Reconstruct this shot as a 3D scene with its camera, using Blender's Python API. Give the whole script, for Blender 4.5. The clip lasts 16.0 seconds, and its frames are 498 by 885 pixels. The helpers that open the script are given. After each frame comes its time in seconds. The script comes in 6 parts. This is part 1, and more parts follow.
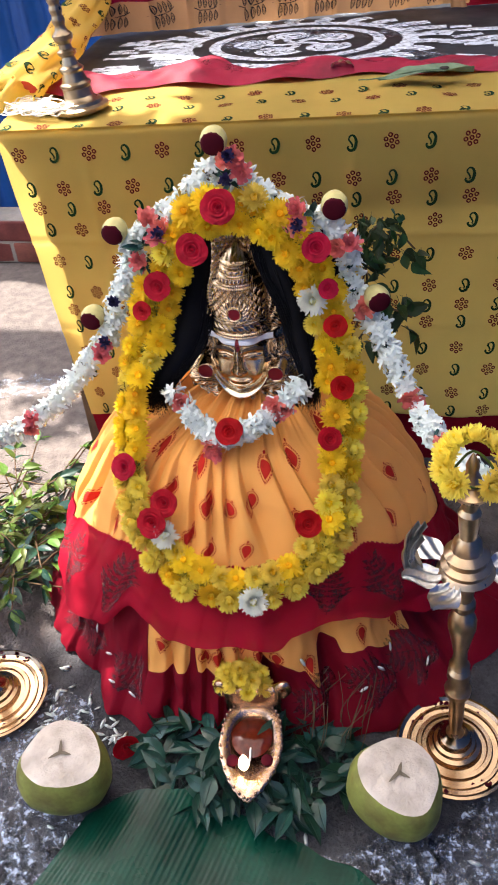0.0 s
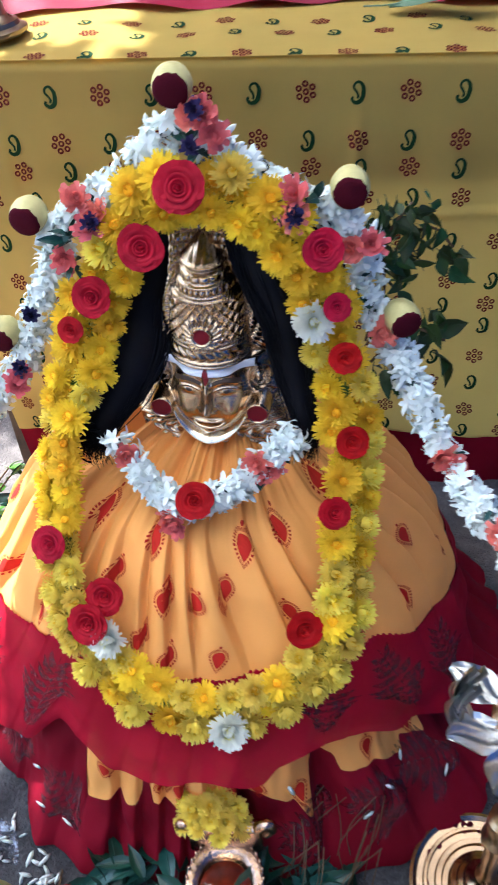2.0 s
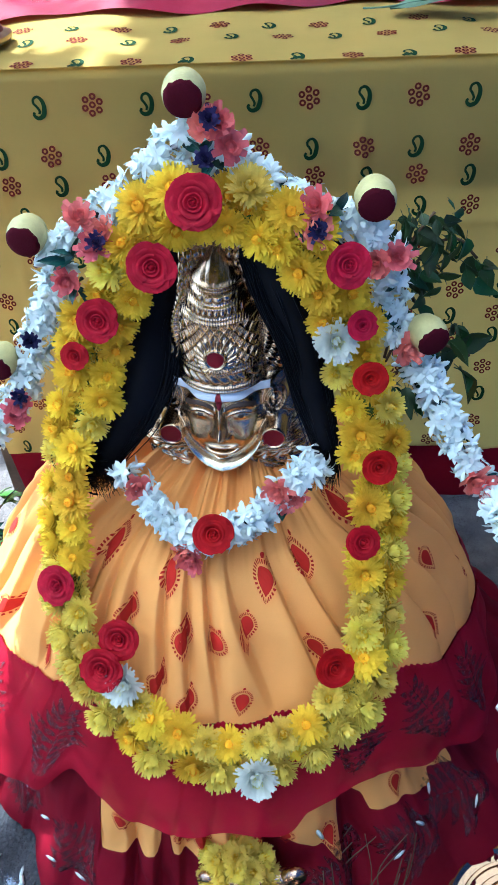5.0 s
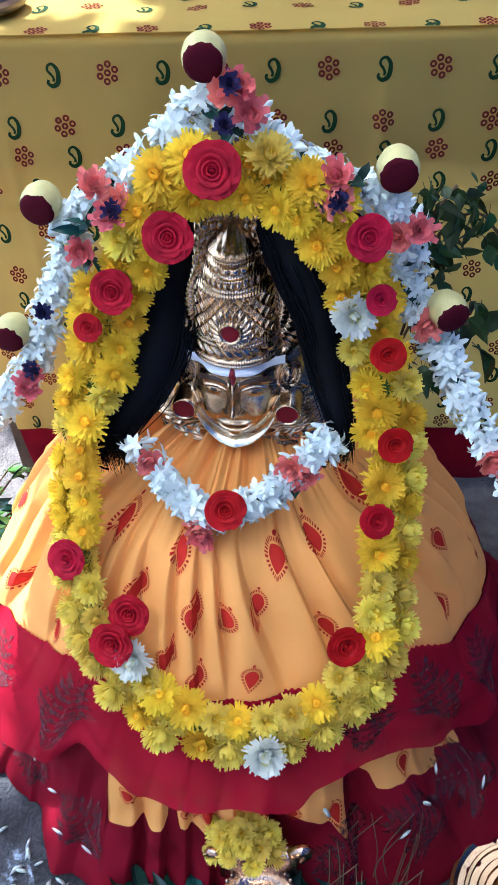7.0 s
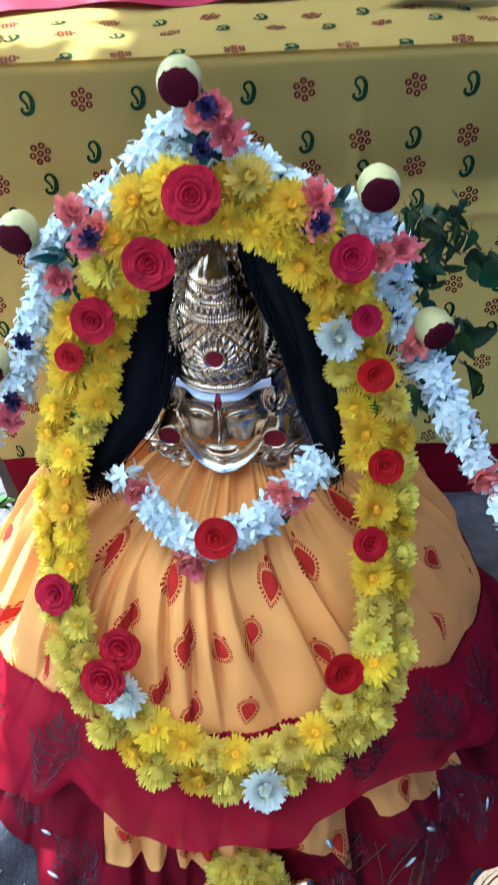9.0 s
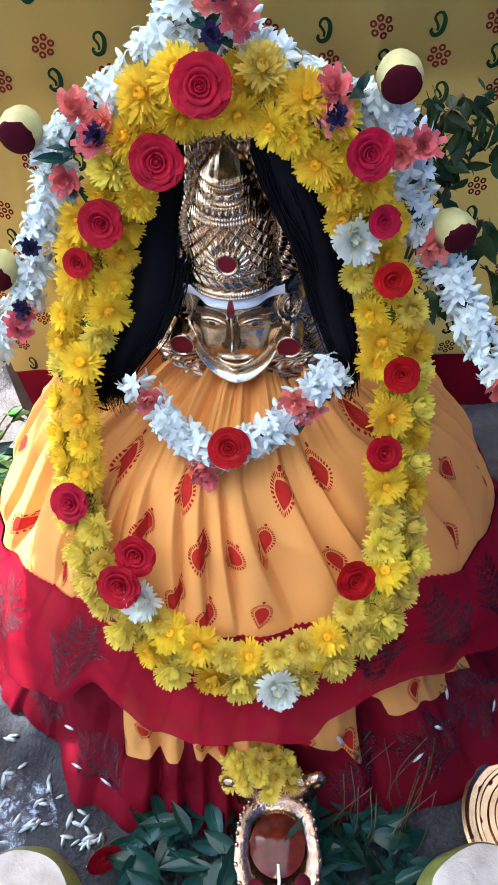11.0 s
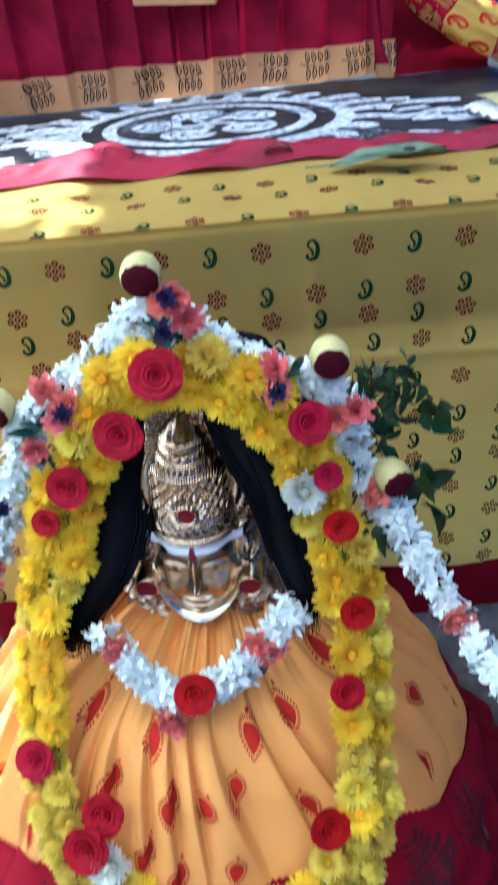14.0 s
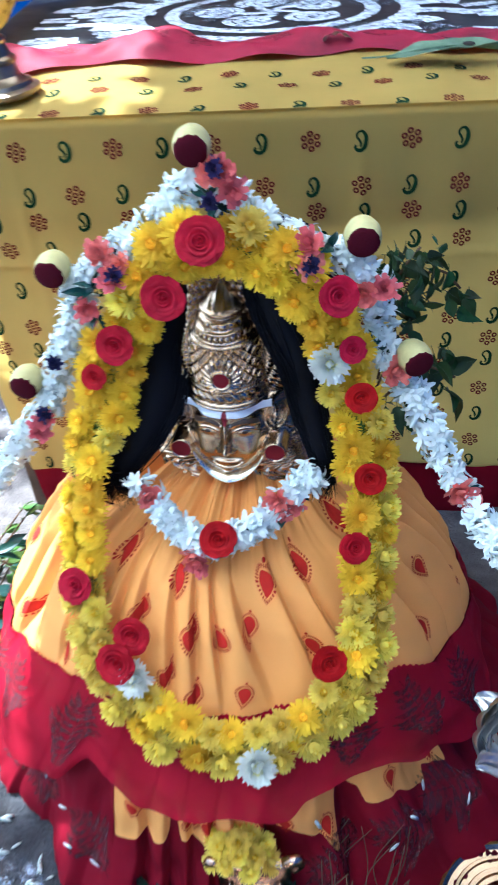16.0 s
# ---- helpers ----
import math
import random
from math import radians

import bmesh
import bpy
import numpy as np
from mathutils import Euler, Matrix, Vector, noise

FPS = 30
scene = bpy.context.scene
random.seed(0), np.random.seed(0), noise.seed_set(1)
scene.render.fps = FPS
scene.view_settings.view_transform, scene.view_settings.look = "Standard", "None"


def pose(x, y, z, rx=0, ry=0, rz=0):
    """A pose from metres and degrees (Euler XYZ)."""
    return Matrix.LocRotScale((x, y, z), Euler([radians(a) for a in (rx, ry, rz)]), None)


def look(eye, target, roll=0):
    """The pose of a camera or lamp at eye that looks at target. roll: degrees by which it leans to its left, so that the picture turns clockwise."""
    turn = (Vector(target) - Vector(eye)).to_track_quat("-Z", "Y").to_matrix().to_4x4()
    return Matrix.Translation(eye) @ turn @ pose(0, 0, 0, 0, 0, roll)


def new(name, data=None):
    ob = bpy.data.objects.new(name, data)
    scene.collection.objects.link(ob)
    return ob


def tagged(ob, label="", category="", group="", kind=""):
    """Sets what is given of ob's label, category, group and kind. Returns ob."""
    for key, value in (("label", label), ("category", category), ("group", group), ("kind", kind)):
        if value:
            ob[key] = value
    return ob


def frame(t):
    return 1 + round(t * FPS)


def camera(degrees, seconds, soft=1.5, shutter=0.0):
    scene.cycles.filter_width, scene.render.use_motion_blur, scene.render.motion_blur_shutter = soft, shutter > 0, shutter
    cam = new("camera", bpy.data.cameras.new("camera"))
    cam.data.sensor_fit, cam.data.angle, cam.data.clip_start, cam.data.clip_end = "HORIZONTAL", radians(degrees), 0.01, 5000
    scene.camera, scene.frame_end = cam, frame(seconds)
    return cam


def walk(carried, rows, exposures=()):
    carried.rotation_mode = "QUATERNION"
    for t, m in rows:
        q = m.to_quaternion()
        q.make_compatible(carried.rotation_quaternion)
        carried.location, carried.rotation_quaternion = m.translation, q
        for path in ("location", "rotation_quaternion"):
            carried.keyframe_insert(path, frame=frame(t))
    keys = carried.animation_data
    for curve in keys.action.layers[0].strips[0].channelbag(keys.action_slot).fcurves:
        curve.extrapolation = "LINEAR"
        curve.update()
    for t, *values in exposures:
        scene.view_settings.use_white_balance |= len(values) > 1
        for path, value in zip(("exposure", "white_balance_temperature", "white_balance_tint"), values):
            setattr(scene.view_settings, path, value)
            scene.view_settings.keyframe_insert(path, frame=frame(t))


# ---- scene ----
cam = camera(36.4, 16.0, soft=1.0, shutter=0.5)
PATH = [
    (0, (0.274, -0.005, 1.134), (-0.107, 1.511, -0.113), -5.1),
    (0.5, (0.25, 0.01, 1.111), (-0.063, 1.528, -0.153), -4.3),
    (1, (0.259, 0.126, 1.092), (-0.107, 1.59, -0.22), -3.8),
    (1.5, (0.256, 0.231, 1.076), (-0.084, 1.68, -0.259), -4.6),
    (2, (0.188, 0.307, 1.041), (-0.068, 1.759, -0.31), -2.4),
    (2.5, (0.153, 0.333, 1.021), (-0.096, 1.762, -0.356), -2.5),
    (3, (0.139, 0.345, 1.017), (-0.054, 1.783, -0.36), -2.5),
    (3.2, (0.141, 0.349, 1.017), (-0.05, 1.777, -0.369), -3.0),
    (5.3, (0.136, 0.351, 1.027), (-0.059, 1.826, -0.308), -2.4),
    (5.5, (0.131, 0.347, 1.025), (-0.078, 1.823, -0.308), -2.8),
    (6, (0.125, 0.348, 1.019), (-0.118, 1.799, -0.337), -3.7),
    (6.5, (0.129, 0.355, 1.02), (-0.109, 1.81, -0.332), -3.6),
    (7, (0.129, 0.352, 1.015), (-0.076, 1.791, -0.359), -2.0),
    (7.5, (0.138, 0.357, 1.013), (-0.071, 1.795, -0.362), -3.7),
    (8, (0.132, 0.364, 1.019), (-0.092, 1.821, -0.333), -3.8),
    (8.5, (0.129, 0.369, 1.024), (-0.063, 1.856, -0.3), -3.4),
    (9, (0.125, 0.366, 1.012), (-0.044, 1.84, -0.329), -2.9),
    (9.2, (0.122, 0.363, 1.0), (-0.08, 1.808, -0.367), -3.6),
    (11.3, (0.13, 0.368, 1.003), (-0.074, 1.678, -0.494), -4.6),
    (11.5, (0.133, 0.368, 1.01), (-0.055, 1.685, -0.484), -4.1),
    (12, (0.148, 0.361, 1.002), (-0.068, 1.794, -0.376), -5.5),
    (12.5, (0.159, 0.404, 1.103), (-0.025, 2.127, 0.104), -6.0),
    (13, (0.148, 0.423, 1.145), (0.056, 2.251, 0.338), -3.8),
    (13.5, (0.137, 0.413, 1.112), (0.058, 2.183, 0.185), -3.1),
    (14, (0.144, 0.376, 1.069), (0.01, 2.019, -0.064), -4.7),
    (14.5, (0.148, 0.354, 1.046), (-0.022, 1.924, -0.182), -4.2),
    (15, (0.139, 0.349, 1.035), (-0.04, 1.862, -0.261), -3.9),
    (15.5, (0.149, 0.356, 1.026), (-0.003, 1.867, -0.276), -3.3),
    (16, (0.164, 0.294, 1.067), (-0.084, 1.797, -0.229), -3.5),
]
EXPOSURE = [(0.0, 1.98, 6600, 13), (2.0, 2.12, 5470, 7), (3.0, 2.08, 5070, 6), (5.5, 2.05, 4770, -3), (6.0, 2.05, 4870, 3), (7.0, 2.07, 5070, 6), (8.5, 2.07, 4770, 0), (9.0, 2.07, 4670, -3), (11.5, 2.15, 5470, 7), (12.0, 2.18, 5170, 4), (12.5, 1.96, 5050, 8), (13.0, 1.98, 5300, 9), (14.0, 2.17, 5000, 0), (15.0, 2.17, 4900, 1), (16.0, 2.22, 4900, 1)]
walk(cam, [(t, look(eye, target, roll)) for t, eye, target, roll in PATH], EXPOSURE)

# ---- light ----
SUN_FROM = Vector((-0.45, 0.30, 0.85)).normalized()
world = bpy.data.worlds.new("sky")
scene.world = world
world.use_nodes = True
wn = world.node_tree
sky = wn.nodes.new("ShaderNodeTexSky")
sky.sky_type, sky.sun_disc = "NISHITA", False
sky.sun_elevation = math.asin(SUN_FROM.z)
sky.sun_rotation = math.atan2(SUN_FROM.x, SUN_FROM.y)
sky.dust_density = 3.0
wn.links.new(sky.outputs[0], wn.nodes["Background"].inputs[0])
wn.nodes["Background"].inputs[1].default_value = 0.15
sun = new("sun", bpy.data.lights.new("sun", "SUN"))
sun.data.energy, sun.data.angle, sun.data.color = 4.5, radians(0.6), (1.0, 0.93, 0.82)
sun.matrix_world = look(SUN_FROM * 20, (0, 0, 0))


# ---- materials ----
def mat(name, base, rough=0.7, metal=0.0, vary=0.18, coarse=9.0, fine=160.0, bump=0.15, bump_size=0.001, thin=0.0,
        second=None, spots=0.55, random_tint=0.0, coat=0.0, sheen=0.0, spec=0.3):
    """A surface with variation at two sizes: a coarse one for stains and a fine one for grain and relief."""
    m = bpy.data.materials.new(name)
    m.use_nodes = True
    nt = m.node_tree
    node = nt.nodes.new
    bsdf = nt.nodes["Principled BSDF"]
    coords = node("ShaderNodeTexCoord")
    big, small = node("ShaderNodeTexNoise"), node("ShaderNodeTexNoise")
    for n, size, detail in ((big, coarse, 5.0), (small, fine, 3.0)):
        n.inputs["Scale"].default_value, n.inputs["Detail"].default_value = size, detail
        nt.links.new(coords.outputs["Object"], n.inputs["Vector"])
    tone = node("ShaderNodeMix")
    tone.data_type = "RGBA"
    other = second or tuple(c * (1 - 2 * vary) for c in base)
    light = tuple(min(1.0, c * (1 + vary)) for c in base)
    ramp = node("ShaderNodeMapRange")
    ramp.inputs["From Min"].default_value, ramp.inputs["From Max"].default_value = spots - 0.2, spots + 0.2
    nt.links.new(big.outputs["Fac"], ramp.inputs["Value"])
    nt.links.new(ramp.outputs[0], tone.inputs["Factor"])
    tone.inputs["A"].default_value, tone.inputs["B"].default_value = (*light, 1), (*other, 1)
    grain = node("ShaderNodeHueSaturation")
    span = node("ShaderNodeMapRange")
    span.inputs["To Min"].default_value, span.inputs["To Max"].default_value = 1 - vary, 1 + vary
    nt.links.new(small.outputs["Fac"], span.inputs["Value"])
    nt.links.new(span.outputs[0], grain.inputs["Value"])
    nt.links.new(tone.outputs["Result"], grain.inputs["Color"])
    colour = grain.outputs["Color"]
    if random_tint:
        info, shift = node("ShaderNodeObjectInfo"), node("ShaderNodeHueSaturation")
        for k, (lo, hi) in (("Hue", (0.5 - random_tint * 0.12, 0.5 + random_tint * 0.12)), ("Value", (1 - random_tint, 1 + random_tint))):
            r = node("ShaderNodeMapRange")
            r.inputs["To Min"].default_value, r.inputs["To Max"].default_value = lo, hi
            nt.links.new(info.outputs["Random"], r.inputs["Value"])
            nt.links.new(r.outputs[0], shift.inputs[k])
        nt.links.new(colour, shift.inputs["Color"])
        colour = shift.outputs["Color"]
    nt.links.new(colour, bsdf.inputs["Base Color"])
    bsdf.inputs["Metallic"].default_value = metal
    wear = node("ShaderNodeMapRange")
    wear.inputs["To Min"].default_value, wear.inputs["To Max"].default_value = max(0.03, rough * 0.75), min(1.0, rough * 1.25)
    nt.links.new(big.outputs["Fac"], wear.inputs["Value"])
    nt.links.new(wear.outputs[0], bsdf.inputs["Roughness"])
    relief = node("ShaderNodeBump")
    relief.inputs["Strength"].default_value, relief.inputs["Distance"].default_value = bump, bump_size
    nt.links.new(small.outputs["Fac"], relief.inputs["Height"])
    nt.links.new(relief.outputs[0], bsdf.inputs["Normal"])
    bsdf.inputs["Coat Weight"].default_value = coat
    bsdf.inputs["Specular IOR Level"].default_value = spec
    bsdf.inputs["Sheen Weight"].default_value = sheen
    if thin:
        glow, mix = node("ShaderNodeBsdfTranslucent"), node("ShaderNodeMixShader")
        nt.links.new(colour, glow.inputs["Color"])
        mix.inputs[0].default_value = thin
        nt.links.new(bsdf.outputs[0], mix.inputs[1])
        nt.links.new(glow.outputs[0], mix.inputs[2])
        nt.links.new(mix.outputs[0], nt.nodes["Material Output"].inputs["Surface"])
    return m


def powder(name, base, cover=0.5, size=90.0):
    """Strewn powder with ragged gaps through which the ground shows."""
    m = mat(name, base, 0.95, vary=0.1)
    nt = m.node_tree
    noise_a, edge, gap, mix = (nt.nodes.new(k) for k in ("ShaderNodeTexNoise", "ShaderNodeMapRange", "ShaderNodeBsdfTransparent", "ShaderNodeMixShader"))
    coords = nt.nodes.new("ShaderNodeTexCoord")
    nt.links.new(coords.outputs["Object"], noise_a.inputs["Vector"])
    noise_a.inputs["Scale"].default_value, noise_a.inputs["Detail"].default_value, noise_a.inputs["Roughness"].default_value = size, 10.0, 0.72
    edge.inputs["From Min"].default_value, edge.inputs["From Max"].default_value = cover - 0.08, cover + 0.14
    nt.links.new(noise_a.outputs["Fac"], edge.inputs["Value"])
    nt.links.new(edge.outputs[0], mix.inputs[0])
    nt.links.new(nt.nodes["Principled BSDF"].outputs[0], mix.inputs[2])
    nt.links.new(gap.outputs[0], mix.inputs[1])
    nt.links.new(mix.outputs[0], nt.nodes["Material Output"].inputs["Surface"])
    return m


def glow(name, colour, strength):
    m = bpy.data.materials.new(name)
    m.use_nodes = True
    b = m.node_tree.nodes["Principled BSDF"]
    b.inputs["Base Color"].default_value = (*colour, 1)
    b.inputs["Emission Color"].default_value, b.inputs["Emission Strength"].default_value = (*colour, 1), strength
    return m


def earth():
    """Pale sand, darker inside a ragged-edged circle in front of the figure."""
    m = mat("two_tone_earth", (0.044, 0.044, 0.049), 0.85, vary=0.45, coarse=18, fine=210, bump=1.0, bump_size=0.006, second=(0.022, 0.022, 0.025), spec=0.2)
    nt = m.node_tree
    node, link = nt.nodes.new, nt.links.new
    bsdf = nt.nodes["Principled BSDF"]
    dark_tone = bsdf.inputs["Base Color"].links[0].from_socket
    coords, far, rough_edge, add, ramp, mix, sand = (node(k) for k in ("ShaderNodeTexCoord", "ShaderNodeVectorMath", "ShaderNodeTexNoise", "ShaderNodeMath", "ShaderNodeMapRange", "ShaderNodeMix", "ShaderNodeMix"))
    far.operation = "DISTANCE"
    far.inputs[1].default_value = (0.25, 0.55, 0.0)
    link(coords.outputs["Object"], far.inputs[0])
    rough_edge.inputs["Scale"].default_value, rough_edge.inputs["Detail"].default_value = 6.0, 6.0
    link(coords.outputs["Object"], rough_edge.inputs["Vector"])
    add.operation = "MULTIPLY_ADD"
    add.inputs[1].default_value = 0.7
    link(rough_edge.outputs["Fac"], add.inputs[0])
    link(far.outputs["Value"], add.inputs[2])
    ramp.inputs["From Min"].default_value, ramp.inputs["From Max"].default_value = 0.90, 1.18
    link(add.outputs[0], ramp.inputs["Value"])
    mix.data_type = sand.data_type = "RGBA"
    grit = node("ShaderNodeTexNoise")
    grit.inputs["Scale"].default_value, grit.inputs["Detail"].default_value = 35.0, 8.0
    link(coords.outputs["Object"], grit.inputs["Vector"])
    link(grit.outputs["Fac"], sand.inputs["Factor"])
    sand.inputs["A"].default_value, sand.inputs["B"].default_value = (0.055, 0.048, 0.046, 1), (0.24, 0.205, 0.19, 1)
    link(ramp.outputs[0], mix.inputs["Factor"])
    link(dark_tone, mix.inputs["A"])
    link(sand.outputs["Result"], mix.inputs["B"])
    link(mix.outputs["Result"], bsdf.inputs["Base Color"])
    return m


def sheer(m, share):
    """Lets a share of the light straight through a thin cloth."""
    nt = m.node_tree
    out = nt.nodes["Material Output"].inputs["Surface"]
    cloth = out.links[0].from_socket
    gap, mix = nt.nodes.new("ShaderNodeBsdfTransparent"), nt.nodes.new("ShaderNodeMixShader")
    mix.inputs[0].default_value = share
    nt.links.new(cloth, mix.inputs[1])
    nt.links.new(gap.outputs[0], mix.inputs[2])
    nt.links.new(mix.outputs[0], out)


EARTH = earth()
BRICK_RED = mat("red_brick", (0.16, 0.052, 0.038), 0.9, vary=0.25, random_tint=0.2, bump=0.5)
MORTAR = mat("grey_mortar", (0.25, 0.23, 0.21), 0.95)
TARP = mat("blue_tarpaulin", (0.008, 0.055, 0.23), 0.5, vary=0.15, coarse=3, fine=60, thin=0.12)
CANOPY = mat("canopy_cloth", (0.80, 0.76, 0.70), 0.8, vary=0.05, thin=0.5)
WOOD = mat("dark_table_wood", (0.12, 0.07, 0.04), 0.6, vary=0.3)
YELLOW_CLOTH = mat("yellow_cotton", (0.72, 0.525, 0.14), 0.75, vary=0.06, coarse=5, fine=900, bump=0.25, bump_size=0.0006, thin=0.60, spec=0.1)
MAROON = mat("maroon_cotton", (0.19, 0.003, 0.013), 0.8, vary=0.16, coarse=8, fine=900, bump=0.25, bump_size=0.0006, thin=0.15, spec=0.1)
PRINT_GREEN = mat("green_print", (0.010, 0.034, 0.010), 0.8, vary=0.1, spec=0.1)
PRINT_RED = mat("brown_red_print", (0.13, 0.016, 0.010), 0.8, vary=0.1, spec=0.1)
ORANGE_CLOTH = mat("apricot_cotton", (0.93, 0.435, 0.115), 0.75, vary=0.05, coarse=6, fine=900, bump=0.3, bump_size=0.0006, thin=0.22, spec=0.1)
CRIMSON = mat("crimson_voile", (0.37, 0.005, 0.027), 0.75, vary=0.16, coarse=8, fine=900, bump=0.3, bump_size=0.0006, thin=0.22, spec=0.1)
VOILE = mat("sheer_crimson_voile", (0.35, 0.004, 0.022), 0.7, vary=0.16, coarse=8, fine=900, bump=0.3, bump_size=0.0006, thin=0.25, spec=0.12)
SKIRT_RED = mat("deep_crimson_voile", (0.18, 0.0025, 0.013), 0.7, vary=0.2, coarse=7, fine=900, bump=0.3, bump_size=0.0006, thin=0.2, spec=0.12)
MOTIF_RED = mat("red_motif_print", (0.42, 0.02, 0.012), 0.8, vary=0.1, spec=0.1)
PRINT_DARK = mat("dark_print", (0.035, 0.03, 0.028), 0.85, vary=0.2, spec=0.1)
PRINT_AND_GLINT = mat("pale_print_and_glints", (0.46, 0.12, 0.15), 0.7, vary=0.1, spec=0.1)
PRINT_FAINT = powder("smudged_dark_print", (0.085, 0.022, 0.028), 0.47, 130.0)
sheer(VOILE, 0.06)
ROSY = mat("rosy_crimson_cotton", (0.27, 0.008, 0.034), 0.65, vary=0.12, second=(0.10, 0.016, 0.026), spots=0.64, coarse=16, fine=900, bump=0.3, bump_size=0.0006, thin=0.15)
PLUM = mat("plum_voile", (0.17, 0.005, 0.036), 0.7, vary=0.28, coarse=14, fine=700, bump=0.3, thin=0.25, spec=0.1)
LOWER_RED = mat("worn_crimson_voile", (0.23, 0.004, 0.026), 0.7, vary=0.28, coarse=12, fine=700, bump=0.3, thin=0.2, spec=0.12)
TAN = mat("tan_saree_border", (0.50, 0.27, 0.13), 0.75, vary=0.08, fine=700, bump=0.3, thin=0.2, spec=0.1)
BLACK_SHEET = mat("black_rubber_sheet", (0.026, 0.028, 0.031), 0.5, vary=0.3, coarse=14)
POWDER = powder("white_rice_powder", (0.60, 0.66, 0.74), 0.39, 70.0)
POWDER_THIN = powder("scattered_rice_powder", (0.42, 0.48, 0.58), 0.56, 60)
BRASS = mat("polished_brass", (0.42, 0.29, 0.18), 0.20, 1.0, vary=0.1, coarse=30, fine=260, bump=0.12)
DULL_BRASS = mat("aged_brass", (0.50, 0.35, 0.21), 0.30, 1.0, vary=0.2, coarse=25, fine=200, bump=0.2)
GEM = mat("red_gem_paste", (0.16, 0.004, 0.012), 0.5, vary=0.1)
GILT = mat("gilded_silver", (0.56, 0.41, 0.26), 0.23, 1.0, vary=0.2, coarse=70, fine=420, bump=0.25)
# paler gilding for the collar band under the chin
GILT_BRIGHT = mat("paler_gilding", (0.92, 0.80, 0.58), 0.24, 1.0, vary=0.1, coarse=60, fine=300, bump=0.2)
ORNATE = mat("ornate_copper_brass", (0.52, 0.35, 0.25), 0.24, 1.0, vary=0.3, coarse=80, fine=260, bump=0.35, bump_size=0.003)
GREY_BRASS = mat("greyed_brass", (0.33, 0.26, 0.18), 0.30, 1.0, vary=0.2, coarse=40)
SILVER = mat("silver_foil", (0.55, 0.55, 0.54), 0.3, 1.0, vary=0.12, coarse=30)
ASH = mat("white_ash_paste", (0.74, 0.76, 0.80), 0.9, vary=0.08, bump=0.3)
KUMKUM = mat("dark_red_kumkum", (0.055, 0.003, 0.009), 1.0, vary=0.2, fine=500, bump=0.6, spec=0.1)
EYE_DARK = mat("dark_line_paint", (0.05, 0.03, 0.02), 0.5)
HAIR = mat("black_hair", (0.004, 0.004, 0.006), 0.62, vary=0.3, fine=400, spec=0.1)
YELLOW_PETAL = mat("yellow_petal", (0.97, 0.69, 0.045), 0.6, vary=0.10, coarse=40, fine=300, thin=0.40, random_tint=0.08, spec=0.1)
YELLOW_EYE = mat("golden_flower_eye", (0.93, 0.50, 0.014), 0.7, vary=0.15, random_tint=0.08, spec=0.1)
LEMON_PETAL = mat("lemon_yellow_petal", (0.99, 0.79, 0.16), 0.6, vary=0.10, coarse=40, fine=300, thin=0.42, random_tint=0.08, spec=0.1)
WHITE_PETAL = mat("white_petal", (0.79, 0.85, 0.81), 0.6, vary=0.06, coarse=40, thin=0.2)
PALE_HEART = mat("pale_yellow_heart", (0.84, 0.80, 0.36), 0.6, vary=0.1, thin=0.2)
CREAM_PETAL = mat("cream_white_petal", (0.84, 0.85, 0.76), 0.6, vary=0.05, coarse=40, thin=0.2)
ROSE_RED = mat("red_rose_petal", (0.40, 0.004, 0.018), 0.55, vary=0.16, coarse=60, fine=300, thin=0.12, random_tint=0.05, spec=0.15)
CORAL = mat("coral_petal", (0.78, 0.21, 0.19), 0.6, vary=0.12, coarse=60, thin=0.2, random_tint=0.12, spec=0.1)
VIOLET = mat("violet_petal", (0.035, 0.024, 0.09), 0.6, vary=0.2, random_tint=0.2)
LEAF = mat("dark_green_leaf", (0.013, 0.052, 0.036), 0.33, vary=0.22, coarse=30, thin=0.15, random_tint=0.25, coat=0.25)
LEAF_LIGHT = mat("mid_green_leaf", (0.09, 0.15, 0.025), 0.45, vary=0.22, coarse=30, thin=0.25, random_tint=0.3)
TWIG_LEAF = mat("dark_curled_leaf", (0.030, 0.062, 0.018), 0.4, vary=0.3, coarse=40, thin=0.2, random_tint=0.4)
PALE_LEAF = mat("pale_dry_leaf", (0.13, 0.20, 0.12), 0.6, vary=0.2, coarse=30)
BANANA = mat("banana_leaf_green", (0.001, 0.040, 0.024), 0.28, vary=0.3, coarse=14, spec=0.22)
BANANA_RIB = mat("banana_rib", (0.06, 0.20, 0.08), 0.4)
STEM = mat("brown_stem", (0.10, 0.06, 0.03), 0.8)
LEMON = mat("lemon_peel", (0.51, 0.46, 0.19), 0.45, vary=0.1, coarse=40, fine=400, bump=0.4)
HUSK = mat("green_coconut_husk", (0.17, 0.20, 0.045), 0.5, vary=0.25, coarse=24, second=(0.13, 0.10, 0.035))
PULP = mat("cut_coconut_pith", (0.58, 0.525, 0.455), 0.85, vary=0.12, coarse=30, fine=240, bump=0.7, bump_size=0.002, second=(0.40, 0.34, 0.28))
PULP_DARK = mat("coconut_slit", (0.16, 0.13, 0.09), 0.8)
OIL = mat("red_lamp_oil", (0.09, 0.010, 0.004), 0.12, vary=0.3, coarse=60, coat=0.2)
FLAME = glow("lamp_flame", (1.0, 0.78, 0.46), 4.0)
PLASTIC = mat("clear_crinkled_plastic", (0.70, 0.72, 0.72), 0.2, vary=0.1, bump=0.6)
THREAD = mat("white_thread", (0.80, 0.78, 0.74), 0.85)


